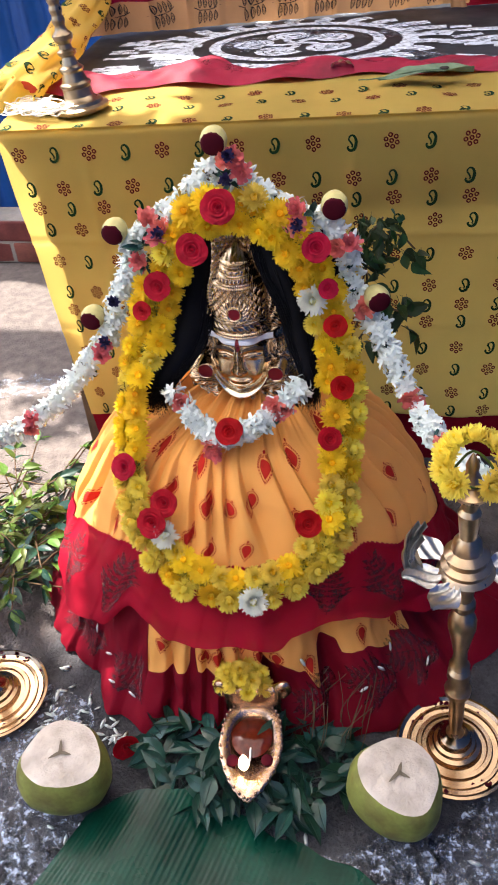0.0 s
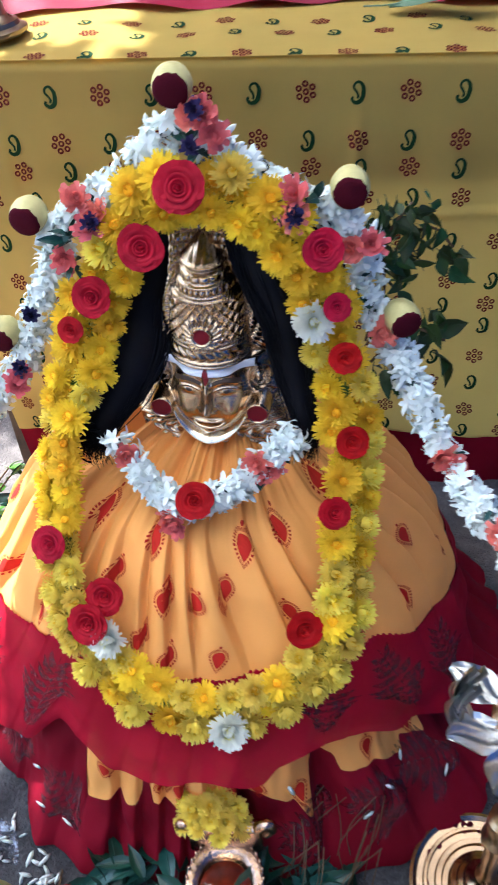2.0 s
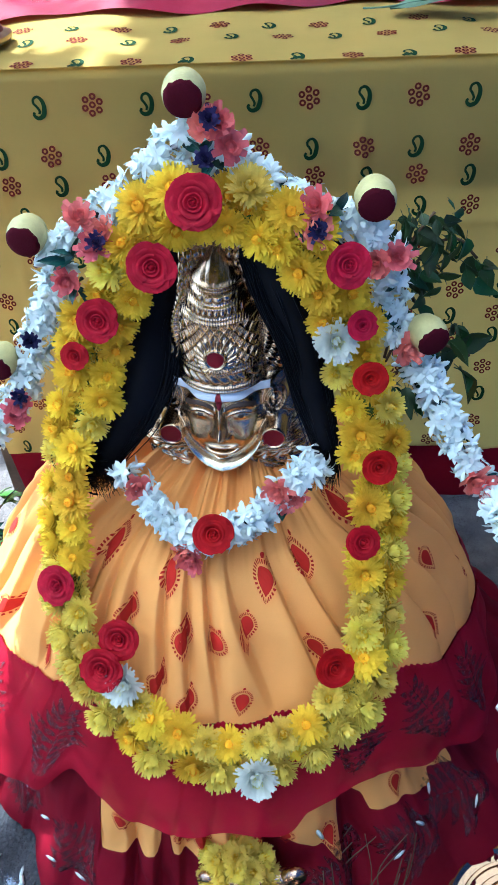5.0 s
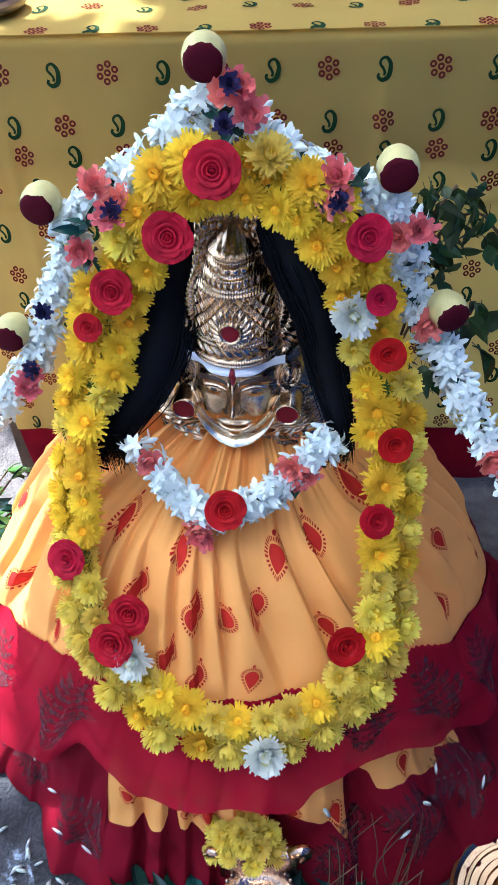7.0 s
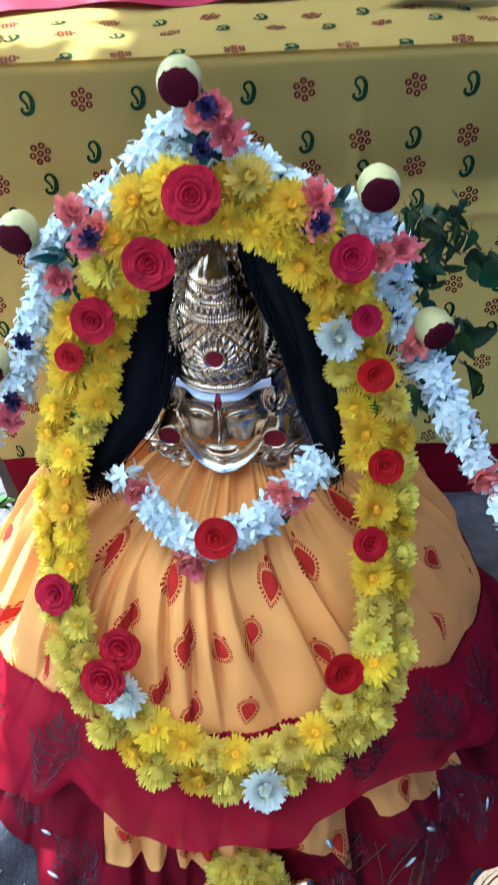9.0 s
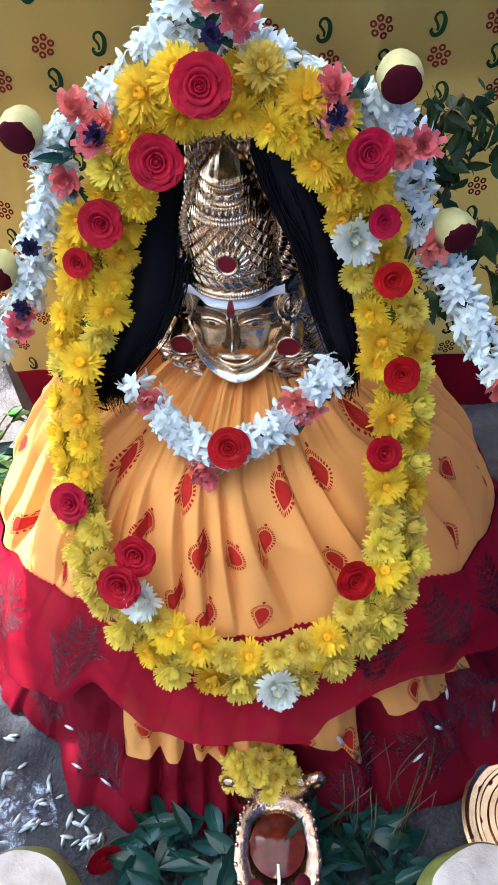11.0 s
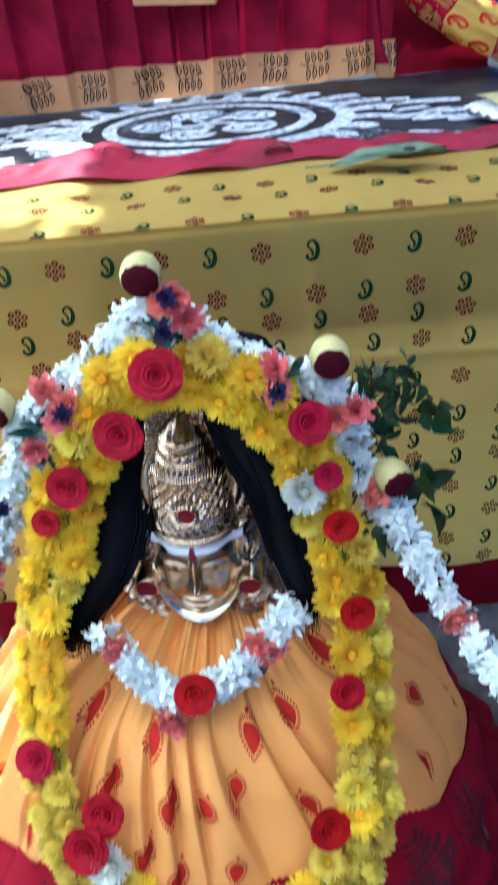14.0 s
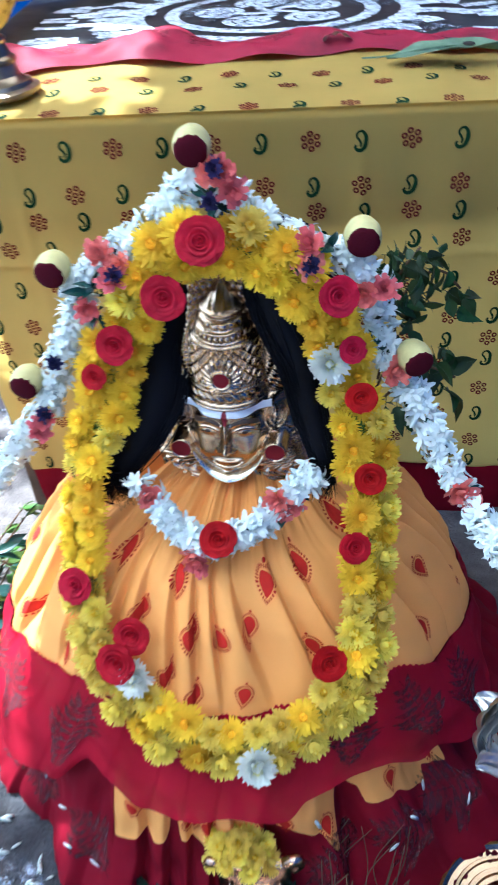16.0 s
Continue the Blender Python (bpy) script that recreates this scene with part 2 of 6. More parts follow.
# ---- building helpers ----
def thing(name, label, category, group="", at=None, kind=""):
    ob = new(name)
    ob.empty_display_size = 0.02
    if at is not None:
        ob.matrix_world = at
    return tagged(ob, label, category, group, kind)


def part(name, bm, material, parent=None, label="", kind=""):
    data = bpy.data.meshes.new(name)
    bm.to_mesh(data)
    bm.free()
    for f in data.polygons:
        f.use_smooth = True
    for m in material if isinstance(material, (list, tuple)) else [material]:
        data.materials.append(m)
    ob = new(name, data)
    ob.parent = parent
    return tagged(ob, label, kind=kind)


def piece(name, data, m, parent):
    """One more object on a shared mesh, at the pose m in its parent's space."""
    ob = new(name, data)
    ob.parent = parent
    ob.matrix_basis = m
    return ob


def box(bm, lo, hi, bevel=0.004):
    made = bmesh.ops.create_cube(bm, size=1.0)["verts"]
    for v in made:
        v.co = Vector([l + (c + 0.5) * (h - l) for l, h, c in zip(lo, hi, v.co)])
    if bevel:
        edges = list({e for v in made for e in v.link_edges})
        bmesh.ops.bevel(bm, geom=edges, offset=bevel, segments=2, affect="EDGES", profile=0.6)
    return bm


def sheet(fn, us, vs, bm=None, closed=False):
    """A surface through fn(u, v)."""
    bm = bm or bmesh.new()
    rows = [[bm.verts.new(fn(u, v)) for u in us] for v in vs]
    n = len(us)
    for a, b in zip(rows, rows[1:]):
        for i in range(n if closed else n - 1):
            j = (i + 1) % n
            bm.faces.new((a[i], a[j], b[j], b[i]))
    return bm


def steps(a, b, n):
    return [a + (b - a) * i / n for i in range(n + 1)]


def lathe(profile, n=40, bm=None, centre=(0, 0, 0)):
    """A turned body from (radius, height) pairs."""
    c = Vector(centre)
    return sheet(lambda k, i: c + Vector((profile[i][0] * math.cos(k), profile[i][0] * math.sin(k), profile[i][1])),
                 [2 * math.pi * k / n for k in range(n)], range(len(profile)), bm, True)


def smooth_line(points, n):
    """n + 1 places evenly along a smooth line through the points."""
    p = [Vector(q) for q in points]
    p = [2 * p[0] - p[1], *p, 2 * p[-1] - p[-2]]
    dense = []
    for i in range(1, len(p) - 2):
        for k in range(12):
            t = k / 12
            a, b, c, d = p[i - 1], p[i], p[i + 1], p[i + 2]
            dense.append(0.5 * (2 * b + (c - a) * t + (2 * a - 5 * b + 4 * c - d) * t * t + (3 * b - a - 3 * c + d) * t ** 3))
    dense.append(p[-2])
    far = [0.0]
    for a, b in zip(dense, dense[1:]):
        far.append(far[-1] + (b - a).length)
    out, k = [], 0
    for i in range(n + 1):
        s = far[-1] * i / n
        while k < len(far) - 2 and far[k + 1] < s:
            k += 1
        t = (s - far[k]) / max(1e-9, far[k + 1] - far[k])
        out.append(dense[k].lerp(dense[k + 1], min(1.0, t)))
    return out


def tube(points, radius, n=8, bm=None, count=None, taper=None):
    """A round cord along a smooth line; taper(s) scales the radius."""
    line = smooth_line(points, count or 4 * len(points))
    bm = bm or bmesh.new()
    rows = []
    for i, p in enumerate(line):
        ahead = (line[min(i + 1, len(line) - 1)] - line[max(i - 1, 0)]).normalized()
        side = ahead.cross(Vector((0.13, 0.31, 0.94))).normalized()
        up = side.cross(ahead)
        r = radius * (taper(i / (len(line) - 1)) if taper else 1.0)
        rows.append([bm.verts.new(p + r * (math.cos(a) * side + math.sin(a) * up)) for a in (2 * math.pi * k / n for k in range(n))])
    for a, b in zip(rows, rows[1:]):
        for i in range(n):
            bm.faces.new((a[i], a[(i + 1) % n], b[(i + 1) % n], b[i]))
    bm.faces.new(rows[0][::-1]), bm.faces.new(rows[-1])
    return bm


def facing(at, normal, spin=0.0, size=1.0):
    """A pose whose z axis is the normal."""
    turn = Vector(normal).normalized().to_track_quat("Z", "Y").to_matrix().to_4x4()
    return Matrix.Translation(at) @ turn @ pose(0, 0, 0, 0, 0, spin) @ Matrix.Scale(size, 4)


# flat print shapes as lists of polygons in metres on the cloth
def ring(cx, cy, r0, r1, n=12, sx=1.0):
    at = lambda r, k: (cx + sx * r * math.cos(2 * math.pi * k / n), cy + r * math.sin(2 * math.pi * k / n))  # noqa: E731
    return [[at(r0, k), at(r1, k), at(r1, k + 1), at(r0, k + 1)] for k in range(n)]


def blob(outline, cx=0.0, cy=0.0):
    n = len(outline)
    return [[(cx, cy), outline[k], outline[(k + 1) % n]] for k in range(n)]


def stroke(points, widths):
    left, right = [], []
    for i, (x, y) in enumerate(points):
        a, b = points[max(i - 1, 0)], points[min(i + 1, len(points) - 1)]
        d = math.hypot(b[0] - a[0], b[1] - a[1]) or 1.0
        w = widths[i] if isinstance(widths, (list, tuple)) else widths
        nx, ny = -(b[1] - a[1]) / d * w / 2, (b[0] - a[0]) / d * w / 2
        left.append((x + nx, y + ny)), right.append((x - nx, y - ny))
    return [[left[i], right[i], right[i + 1], left[i + 1]] for i in range(len(points) - 1)]


def rosette(r=0.0042, gap=0.0098):
    out = ring(0, 0, 0.4 * r, r, 10)
    for k in range(6):
        out += ring(gap * math.cos(k * math.pi / 3 + 0.5), gap * math.sin(k * math.pi / 3 + 0.5), 0.4 * r, r, 10)
    return out


def paisley(s=0.0205):
    """A drop drawn as a thick line round an open eye, its point curled back in a hook."""
    line = [(-0.36, -0.34), (-0.44, -0.54), (-0.18, -0.76), (0.20, -0.60), (0.36, -0.14), (0.34, 0.30), (0.10, 0.62), (-0.20, 0.54), (-0.30, 0.26), (-0.14, 0.02), (0.00, -0.26), (-0.06, -0.48)]
    line = [(p.x * s, p.y * s) for p in smooth_line([(x, y, 0) for x, y in line], 40)]
    return stroke(line, [s * (0.17 + 0.15 * math.sin(math.pi * min(1.0, i / 26))) for i in range(41)])


def teardrop(w, h, n=26):
    """A drop with its point downwards."""
    out = []
    for k in range(n):
        a = 2 * math.pi * k / n
        s = math.sin(a)
        out.append((w / 2 * math.cos(a) * (1.0 if s > 0 else (1 + s) ** 0.55), h * (0.38 * s if s > 0 else 0.62 * s)))
    return out


def almond_motif(w=0.021, h=0.036):
    """A printed drop: a full core, a thin line round it and a fringe of short strokes."""
    out = []
    for lo, hi in ((0.001, 0.34), (0.34, 0.68), (0.68, 1.0)):
        a, b = teardrop(w * 0.64 * lo, h * 0.72 * lo), teardrop(w * 0.64 * hi, h * 0.72 * hi)
        out += [[a[k], b[k], b[(k + 1) % len(a)], a[(k + 1) % len(a)]] for k in range(len(a))]
    a, b = teardrop(w * 0.76, h * 0.84, 64), teardrop(w * 1.02, h * 1.05, 64)
    out += [[a[k], b[k], b[(k + 1) % 64], a[(k + 1) % 64]] for k in range(0, 64, 2)]
    return out + ring(0, 0.46 * h, 0.0, 0.05 * h, 6)


def sprig(s=0.09):
    """A branch with pairs of open, drooping leaves."""
    out = stroke([(-0.52 * s, 0.06 * s), (-0.30 * s, -0.02 * s), (0.0, -0.02 * s), (0.25 * s, 0.03 * s), (0.46 * s, 0.14 * s)], 0.030 * s)
    for i in range(4):
        x = -0.32 * s + i * 0.20 * s
        for d, long in ((1, 0.38), (-1, 0.46 - 0.03 * i)):
            mid = [(x + s * (0.05 + 0.14 * t - 0.16 * t * t) - 0.05 * s, d * long * t * s) for t in steps(0.08, 1.0, 7)]
            for e in (-1, 1):
                edge = [(px + e * 0.058 * s * math.sin(math.pi * k / 7) ** 0.8, py) for k, (px, py) in enumerate(mid)]
                out += stroke(edge, [s * (0.018 + 0.024 * math.sin(math.pi * k / 7)) for k in range(8)])
            out += stroke(mid[:6], 0.016 * s)
    return out


def feather(s=0.07):
    """A stem with many thin upswept strokes."""
    out = stroke([(0, -0.5 * s), (0.02 * s, 0.0), (0, 0.5 * s)], 0.018 * s)
    for i in range(9):
        y = -0.42 * s + 0.095 * s * i
        wide = 0.40 * s * math.sin(math.pi * (i + 1.5) / 11) * (1 + 0.2 * math.sin(5 * i))
        for d in (-1, 1):
            out += stroke([(0, y), (d * wide * 0.35, y + 0.03 * s), (d * wide * 0.7, y + 0.09 * s), (d * wide, y + 0.17 * s)], [0.03 * s, 0.085 * s, 0.075 * s, 0.012 * s])
    return out


def trefoil(s=0.05):
    out = stroke([(0, -0.6 * s), (0, 0.0)], 0.07 * s)
    for a in (90, 205, -25):
        c, d = math.cos(radians(a)), math.sin(radians(a))
        outline = [(0.36 * s * c + 0.36 * s * math.cos(k) * c - 0.2 * s * math.sin(k) * d, 0.36 * s * d + 0.36 * s * math.cos(k) * d + 0.2 * s * math.sin(k) * c) for k in steps(0, 5.8, 12)]
        inner = [(0.36 * s * c + (x - 0.36 * s * c) * 0.62, 0.36 * s * d + (y - 0.36 * s * d) * 0.62) for x, y in outline]
        n = len(outline)
        out += [[outline[k], outline[(k + 1) % n], inner[(k + 1) % n], inner[k]] for k in range(n)]
        out += stroke([(0, 0), (0.6 * s * c, 0.6 * s * d)], 0.06 * s)
    return out


def printed(bm, fn, shape, u, v, spin=0.0, size=1.0, lift=0.0008):
    """Lays a flat shape on the cloth fn(u, v) round a place of it."""
    c, s = math.cos(radians(spin)) * size, math.sin(radians(spin)) * size
    e = 0.0015
    for poly in shape:
        corners = []
        for x, y in poly:
            a, b = u + c * x - s * y, v + s * x + c * y
            p = Vector(fn(a, b))
            n = (Vector(fn(a + e, b)) - p).cross(Vector(fn(a, b + e)) - p)
            if n.y > 0 and abs(n.y) > abs(n.z) or n.z < 0 and abs(n.z) >= abs(n.y):
                n = -n
            corners.append(bm.verts.new(p + n.normalized() * lift))
        bm.faces.new(corners)


# ---- the setting ----
def wobble(x, y, size, amount, seed=0.0):
    return amount * noise.noise(Vector((x / size, y / size, seed)))


def ground_at(x, y):
    near = max(0.0, 1 - math.hypot(x, y - 0.8) / 4.0)
    return Vector((x, y, -0.002 + near * (wobble(x, y, 0.11, 0.0022) + wobble(x, y, 0.03, 0.0010, 5))))


def spread(a, b, n, far):
    """Even steps from a to b with a few long ones out to the horizon on both sides."""
    return [a - far, a - far / 8, a - far / 60, *steps(a, b, n), b + far / 60, b + far / 8, b + far]


ground = part("ground", sheet(ground_at, spread(-1.6, 1.2, 170, 400), spread(0.0, 2.8, 170, 400)), EARTH)
tagged(ground, "dark dusty trodden earth, strewn with powder and petals", "ground", kind="structure")

# back sheet of blue tarpaulin, hanging in folds
def tarp_foot(x):
    """Behind the table its foot, unseen there, is raised to let daylight in below."""
    return 0.72 * max(0.0, min(1.0, (x + 0.42) / 0.12))


tarp = part("backdrop_tarpaulin", sheet(
    lambda x, t: (lambda z: Vector((x, 2.75 + 0.022 * math.sin(38 * x + 2.2 * math.sin(5 * x)) + 0.012 * math.sin(97 * x + z) + wobble(x, z, 0.4, 0.03), z)))(tarp_foot(x) + (1.75 - tarp_foot(x)) * t),
    steps(-2.6, 2.6, 330), steps(0.0, 1.0, 16)), TARP)
tagged(tarp, "deep blue tarpaulin sheet hanging in upright folds", "tarpaulin", kind="structure")

# unseen sheet added on the right to hold back light from that side
side_screen = part("wall_tarpaulin", sheet(lambda y, z: Vector((1.02 + 0.02 * math.sin(30 * y + 2 * math.sin(4 * y)), y, z)), steps(-2.6, 2.68, 120), steps(0.0, 2.75, 10)), TARP)
tagged(side_screen, "deep blue sheet added out of view to block light from the right", "tarpaulin", kind="structure")

# wall added out of view, so that light comes from high up only
back_wall = part("wall_behind", box(bmesh.new(), (-3.5, -2.9, 0.0), (0.98, -2.7, 2.6), 0.01), MORTAR)
tagged(back_wall, "plain grey wall added behind the view to block low light", "wall", kind="structure")

# cloth roof added above the view to shade the place and shape its light
def canopy_at(u, y):
    left = -2.95 + 0.04 * math.sin(7 * y)
    x = left + (0.98 - left) * u
    return Vector((x, y, 2.75 + wobble(x, y, 0.9, 0.12)))


bm = sheet(canopy_at, steps(0, 1, 130), steps(-0.90, 2.80, 140))
# ragged holes cut where sun patches should fall on ground, cape and tabletop


def sun_hole(p):
    edge = min(max(-1.38 - p.x, min(-1.20 - p.x, p.y - 1.98)), p.y - 1.68, 2.56 - p.y) / 0.08
    gap = 1 - ((p.x + 2.10) / 0.30) ** 2 - ((p.y - 2.05) / 0.24) ** 2
    if gap + 0.5 * noise.noise(p * 7) > 0.15:
        return True
    return edge + 1.0 * noise.noise(p * 9) > 0 and noise.noise(p * 5.5) + 0.7 * noise.noise(p * 13) > -0.10


bmesh.ops.delete(bm, geom=[f for f in bm.faces if sun_hole(f.calc_center_median())], context="FACES")
canopy = part("ceiling_canopy", bm, CANOPY)
tagged(canopy, "pale cloth canopy added unseen overhead, with ragged holes that let sun patches through", "canopy", kind="structure")

# low brick kerb behind the table
kerb = thing("low_brick_wall", "low weathered red brick wall on dusty earth", "wall", kind="structure")
bm = bmesh.new()
box(bm, (-3.0, 2.30, 0.0), (-0.62, 2.42, 0.158), 0.004)
part("mortar_core", bm, MORTAR, kerb)
bm = box(bmesh.new(), (-0.112, -0.068, -0.036), (0.112, 0.068, 0.036), 0.007)
brick_data = part("brick", bm, BRICK_RED, kerb)
brick_mesh = brick_data.data
bpy.data.objects.remove(brick_data)
rng = random.Random(4)
for row in range(2):
    for k in range(10):
        piece("brick", brick_mesh, pose(-2.86 + 0.235 * k + (0.115 if row % 2 else 0) + rng.uniform(-0.004, 0.004), 2.36 + rng.uniform(-0.006, 0.006),
                                        0.04 + 0.079 * row, rng.uniform(-1, 1), rng.uniform(-1, 1), rng.uniform(-2, 2)), kerb)

# ---- the table and its cloths ----
TABLE_X0, TABLE_X1, TABLE_Y0, TABLE_Y1, TABLE_Z = -0.440, 0.78, 1.325, 2.35, 0.758
# the table stands a little askew
TURN = Matrix.Translation((0.30, 1.325, 0)) @ pose(0, 0, 0, 0, 0, 5.5) @ Matrix.Translation((-0.30, -1.325, 0))
table = thing("wooden_table", "dark plain wooden table hidden under printed cloths", "table", at=TURN)
part("tabletop", box(bmesh.new(), (TABLE_X0, TABLE_Y0, TABLE_Z - 0.03), (TABLE_X1, TABLE_Y1, TABLE_Z)), WOOD, table)
part("apron", box(bmesh.new(), (TABLE_X0 + 0.02, TABLE_Y0 + 0.01, 0.598), (TABLE_X1 - 0.02, TABLE_Y0 + 0.035, TABLE_Z - 0.032)), WOOD, table)
for x in (TABLE_X0 + 0.006, TABLE_X1 - 0.10):
    for y in (TABLE_Y0 + 0.036, TABLE_Y1 - 0.12):
        part("leg", box(bmesh.new(), (x, y, 0.0), (x + 0.095, y + 0.09, TABLE_Z - 0.032)), WOOD, table)


def front_cloth(u, v):
    """The yellow cloth: v runs from the back of its top over the front edge (v = 0) and down; u along the table."""
    r = 0.014
    if v > r:
        y, z = TABLE_Y0 - 0.006 + (v - r), TABLE_Z + 0.006
    elif v > -r:
        a = (v + r) / (2 * r) * math.pi / 2
        y, z = TABLE_Y0 + 0.008 - r * math.cos(a), TABLE_Z + 0.006 - r + r * math.sin(a)
    else:
        y, z = TABLE_Y0 - 0.006 + 0.012 * (-v - r), TABLE_Z - 0.008 + (v + r)
    down = max(0.0, -v - 0.02)
    y += min(1.0, down * 6) * (0.006 * math.sin(9 * u + 1.0) + wobble(u, v, 0.16, 0.012, 2.0) + 0.002 * math.sin(60 * u))
    # two folds pressed into the cloth and a sag at the near corner
    for fold, deep in ((-0.30, 0.003), (0.17, 0.004), (0.44, 0.003)):
        y -= deep * math.exp(-((u - fold) / 0.008) ** 2) * min(1.0, down * 10)
    for fold, deep in ((-0.205, 0.004), (-0.395, 0.003)):
        y -= deep * math.exp(-((v - fold) / 0.006) ** 2)
    x = u + max(0.0, -v) * max(0.0, (-0.26 - u)) * 0.42
    if v > 0.02:
        z += 0.003 * math.sin(26 * u + 9 * v) * min(1, (v - 0.02) * 20) + wobble(u, v, 0.1, 0.004, 7.0) * min(1, (v - 0.02) * 20)
        z = max(z, TABLE_Z + 0.003)
    return Vector((x, y, z))


tablecloth = thing("tablecloth", "yellow cotton tablecloth printed with green paisleys and red rosettes", "cloth", at=TURN)
HEM = -0.615
vs = [*steps(HEM, -0.02, 90), *steps(-0.018, 0.018, 9), *steps(0.022, 0.36, 40)]
part("drape", sheet(front_cloth, steps(TABLE_X0 - 0.012, TABLE_X1, 220), vs), YELLOW_CLOTH, tablecloth)
part("maroon_border", sheet(lambda u, v: front_cloth(u, v) + Vector((0, 0.004, 0)), steps(TABLE_X0 - 0.012, TABLE_X1, 120), steps(-0.735, HEM + 0.004, 16)),
     MAROON, tablecloth, "dark maroon border")


bm_g, bm_r = bmesh.new(), bmesh.new()
# rows of prints: distance down from the edge and where the first paisley stands
PRINT_ROWS = [(0.175, 0.057), (0.118, 0.139), (0.028, 0.088), (-0.042, 0.037), (-0.102, 0.106), (-0.139, 0.176), (-0.181, 0.119), (-0.247, 0.180), (-0.310, 0.119),
              (-0.350, 0.182), (-0.386, 0.119), (-0.447, 0.182), (-0.497, 0.119), (-0.553, 0.182), (-0.597, 0.119)]
for k, (v, first) in enumerate(PRINT_ROWS):
    for i in range(-10, 12):
        u = first + 0.0652 * i
        if not TABLE_X0 < u < TABLE_X1 - 0.02:
            continue
        if i % 2:
            printed(bm_r, front_cloth, rosette(), u, v, 7 * ((i * k) % 5 - 2))
        else:
            printed(bm_g, front_cloth, paisley(), u, v, 4 * ((i + k) % 3 - 1), 0.86)
part("green_print", bm_g, PRINT_GREEN, tablecloth, "dark green paisleys", "stuff")
part("red_print", bm_r, PRINT_RED, tablecloth, "brown-red rosettes of small rings", "stuff")


def red_edge(u):
    """The near edge of the red cloth on the tabletop, drawn up into a wave."""
    return 1.492 + 0.03 * u + 0.010 * math.sin(11 * u) + 0.050 * math.exp(-((u + 0.18) / 0.05) ** 2) - 0.03 * math.exp(-((u + 0.36) / 0.08) ** 2)


def red_top(u, v):
    near, far = red_edge(u) + 0.05, 1.650 + 0.12 * math.exp(-((u + 0.13) / 0.055) ** 2) + 0.05 * max(0, u - 0.3)
    y = near + (far - near) * v
    return Vector((u, y, TABLE_Z + 0.013 + 0.010 * math.sin(math.pi * v) * (1 + math.sin(13 * u)) + 0.004 * math.sin(40 * u + 6 * v) + wobble(u, 0.15 * v, 0.035, 0.007, 4.0) * math.sin(math.pi * v) + 0.022 * math.exp(-((u + 0.13) / 0.06) ** 2) * math.sin(math.pi * v)))


red_cloth = thing("red_runner_cloth", "crumpled crimson cloth laid along the table", "cloth", at=TURN)
part("runner", sheet(red_top, steps(-0.49, 0.77, 130), steps(0, 1, 14)), ROSY, red_cloth)
bm = bmesh.new()
for k, u in enumerate((-0.40, -0.27, -0.13, -0.06, 0.06, 0.21, 0.33, 0.46, 0.58)):
    printed(bm, lambda x, y: red_top(x, 0.5 + y * 7), sprig(0.05), u, 0, 90 + 40 * (k % 3), 0.9, 0.0012)
part("runner_print", bm, PRINT_FAINT, red_cloth, "faint dark sprigs", "stuff")

black_sheet = thing("black_mat", "black mat covered with white powder drawing", "mat", at=TURN)
part("mat_sheet", box(bmesh.new(), (-0.45, 1.62, TABLE_Z + 0.003), (0.735, 2.34, TABLE_Z + 0.0085), 0.002), BLACK_SHEET, black_sheet)
# the rice-powder drawing: petals round rings, with scrolls inside
bm = bmesh.new()
KX, KY, KZ = 0.05, 1.875, TABLE_Z + 0.0096
rng = random.Random(8)


def on_mat(x, y):
    return Vector((KX + x, KY + y, KZ))


def draw_line(points, width):
    line = [(p.x, p.y) for p in smooth_line([(x, y, 0) for x, y in points], 6 * len(points)) if -0.25 < p.y < 0.45 and abs(p.x) < 0.49]
    if len(line) < 3:
        return
    printed(bm, on_mat, stroke(line, [width * rng.uniform(0.86, 1.14) for _ in line]), 0, 0, lift=0.0002 + rng.uniform(0, 0.0004))


for r, wide in ((0.205, 0.034), (0.150, 0.026)):
    draw_line([(1.22 * r * math.cos(a), r * math.sin(a)) for a in steps(0, 2 * math.pi, 40)], wide)
for k in range(24):  # long petals round the outer ring
    a = 2 * math.pi * k / 24 + rng.uniform(-0.03, 0.03)
    c, s = math.cos(a), math.sin(a)
    far = rng.uniform(0.262, 0.288)
    draw_line([(1.22 * 0.215 * c - 0.010 * s, 0.215 * s + 0.010 * c), (1.22 * 0.245 * c - 0.015 * s, 0.245 * s + 0.015 * c), (1.22 * far * c, far * s)], 0.036)
for k in range(5):  # spirals inside
    a = 2 * math.pi * k / 5 + 0.5
    px, py = 0.092 * math.cos(a), 0.076 * math.sin(a)
    draw_line([(px + 0.0125 * t * math.cos(4 * t + k), py + 0.0105 * t * math.sin(4 * t + k)) for t in steps(0.3, 3.9, 24)], 0.016)
    draw_line([(0.0, 0.0), (0.4 * px - 0.2 * py, 0.4 * py + 0.2 * px), (px, py)], 0.018)
for k in range(34):  # loose strokes towards the mat's ends
    x = rng.choice((-1, -1, 1)) * rng.uniform(0.29, 0.44)
    y = rng.uniform(-0.25, 0.1)
    draw_line([(x, y), (x + rng.uniform(0.04, 0.1), y + rng.uniform(-0.02, 0.02))], rng.uniform(0.012, 0.034))
part("powder_drawing", bm, POWDER, black_sheet, "white rice powder drawing of rings, scrolls and petals", "stuff")
bm = bmesh.new()
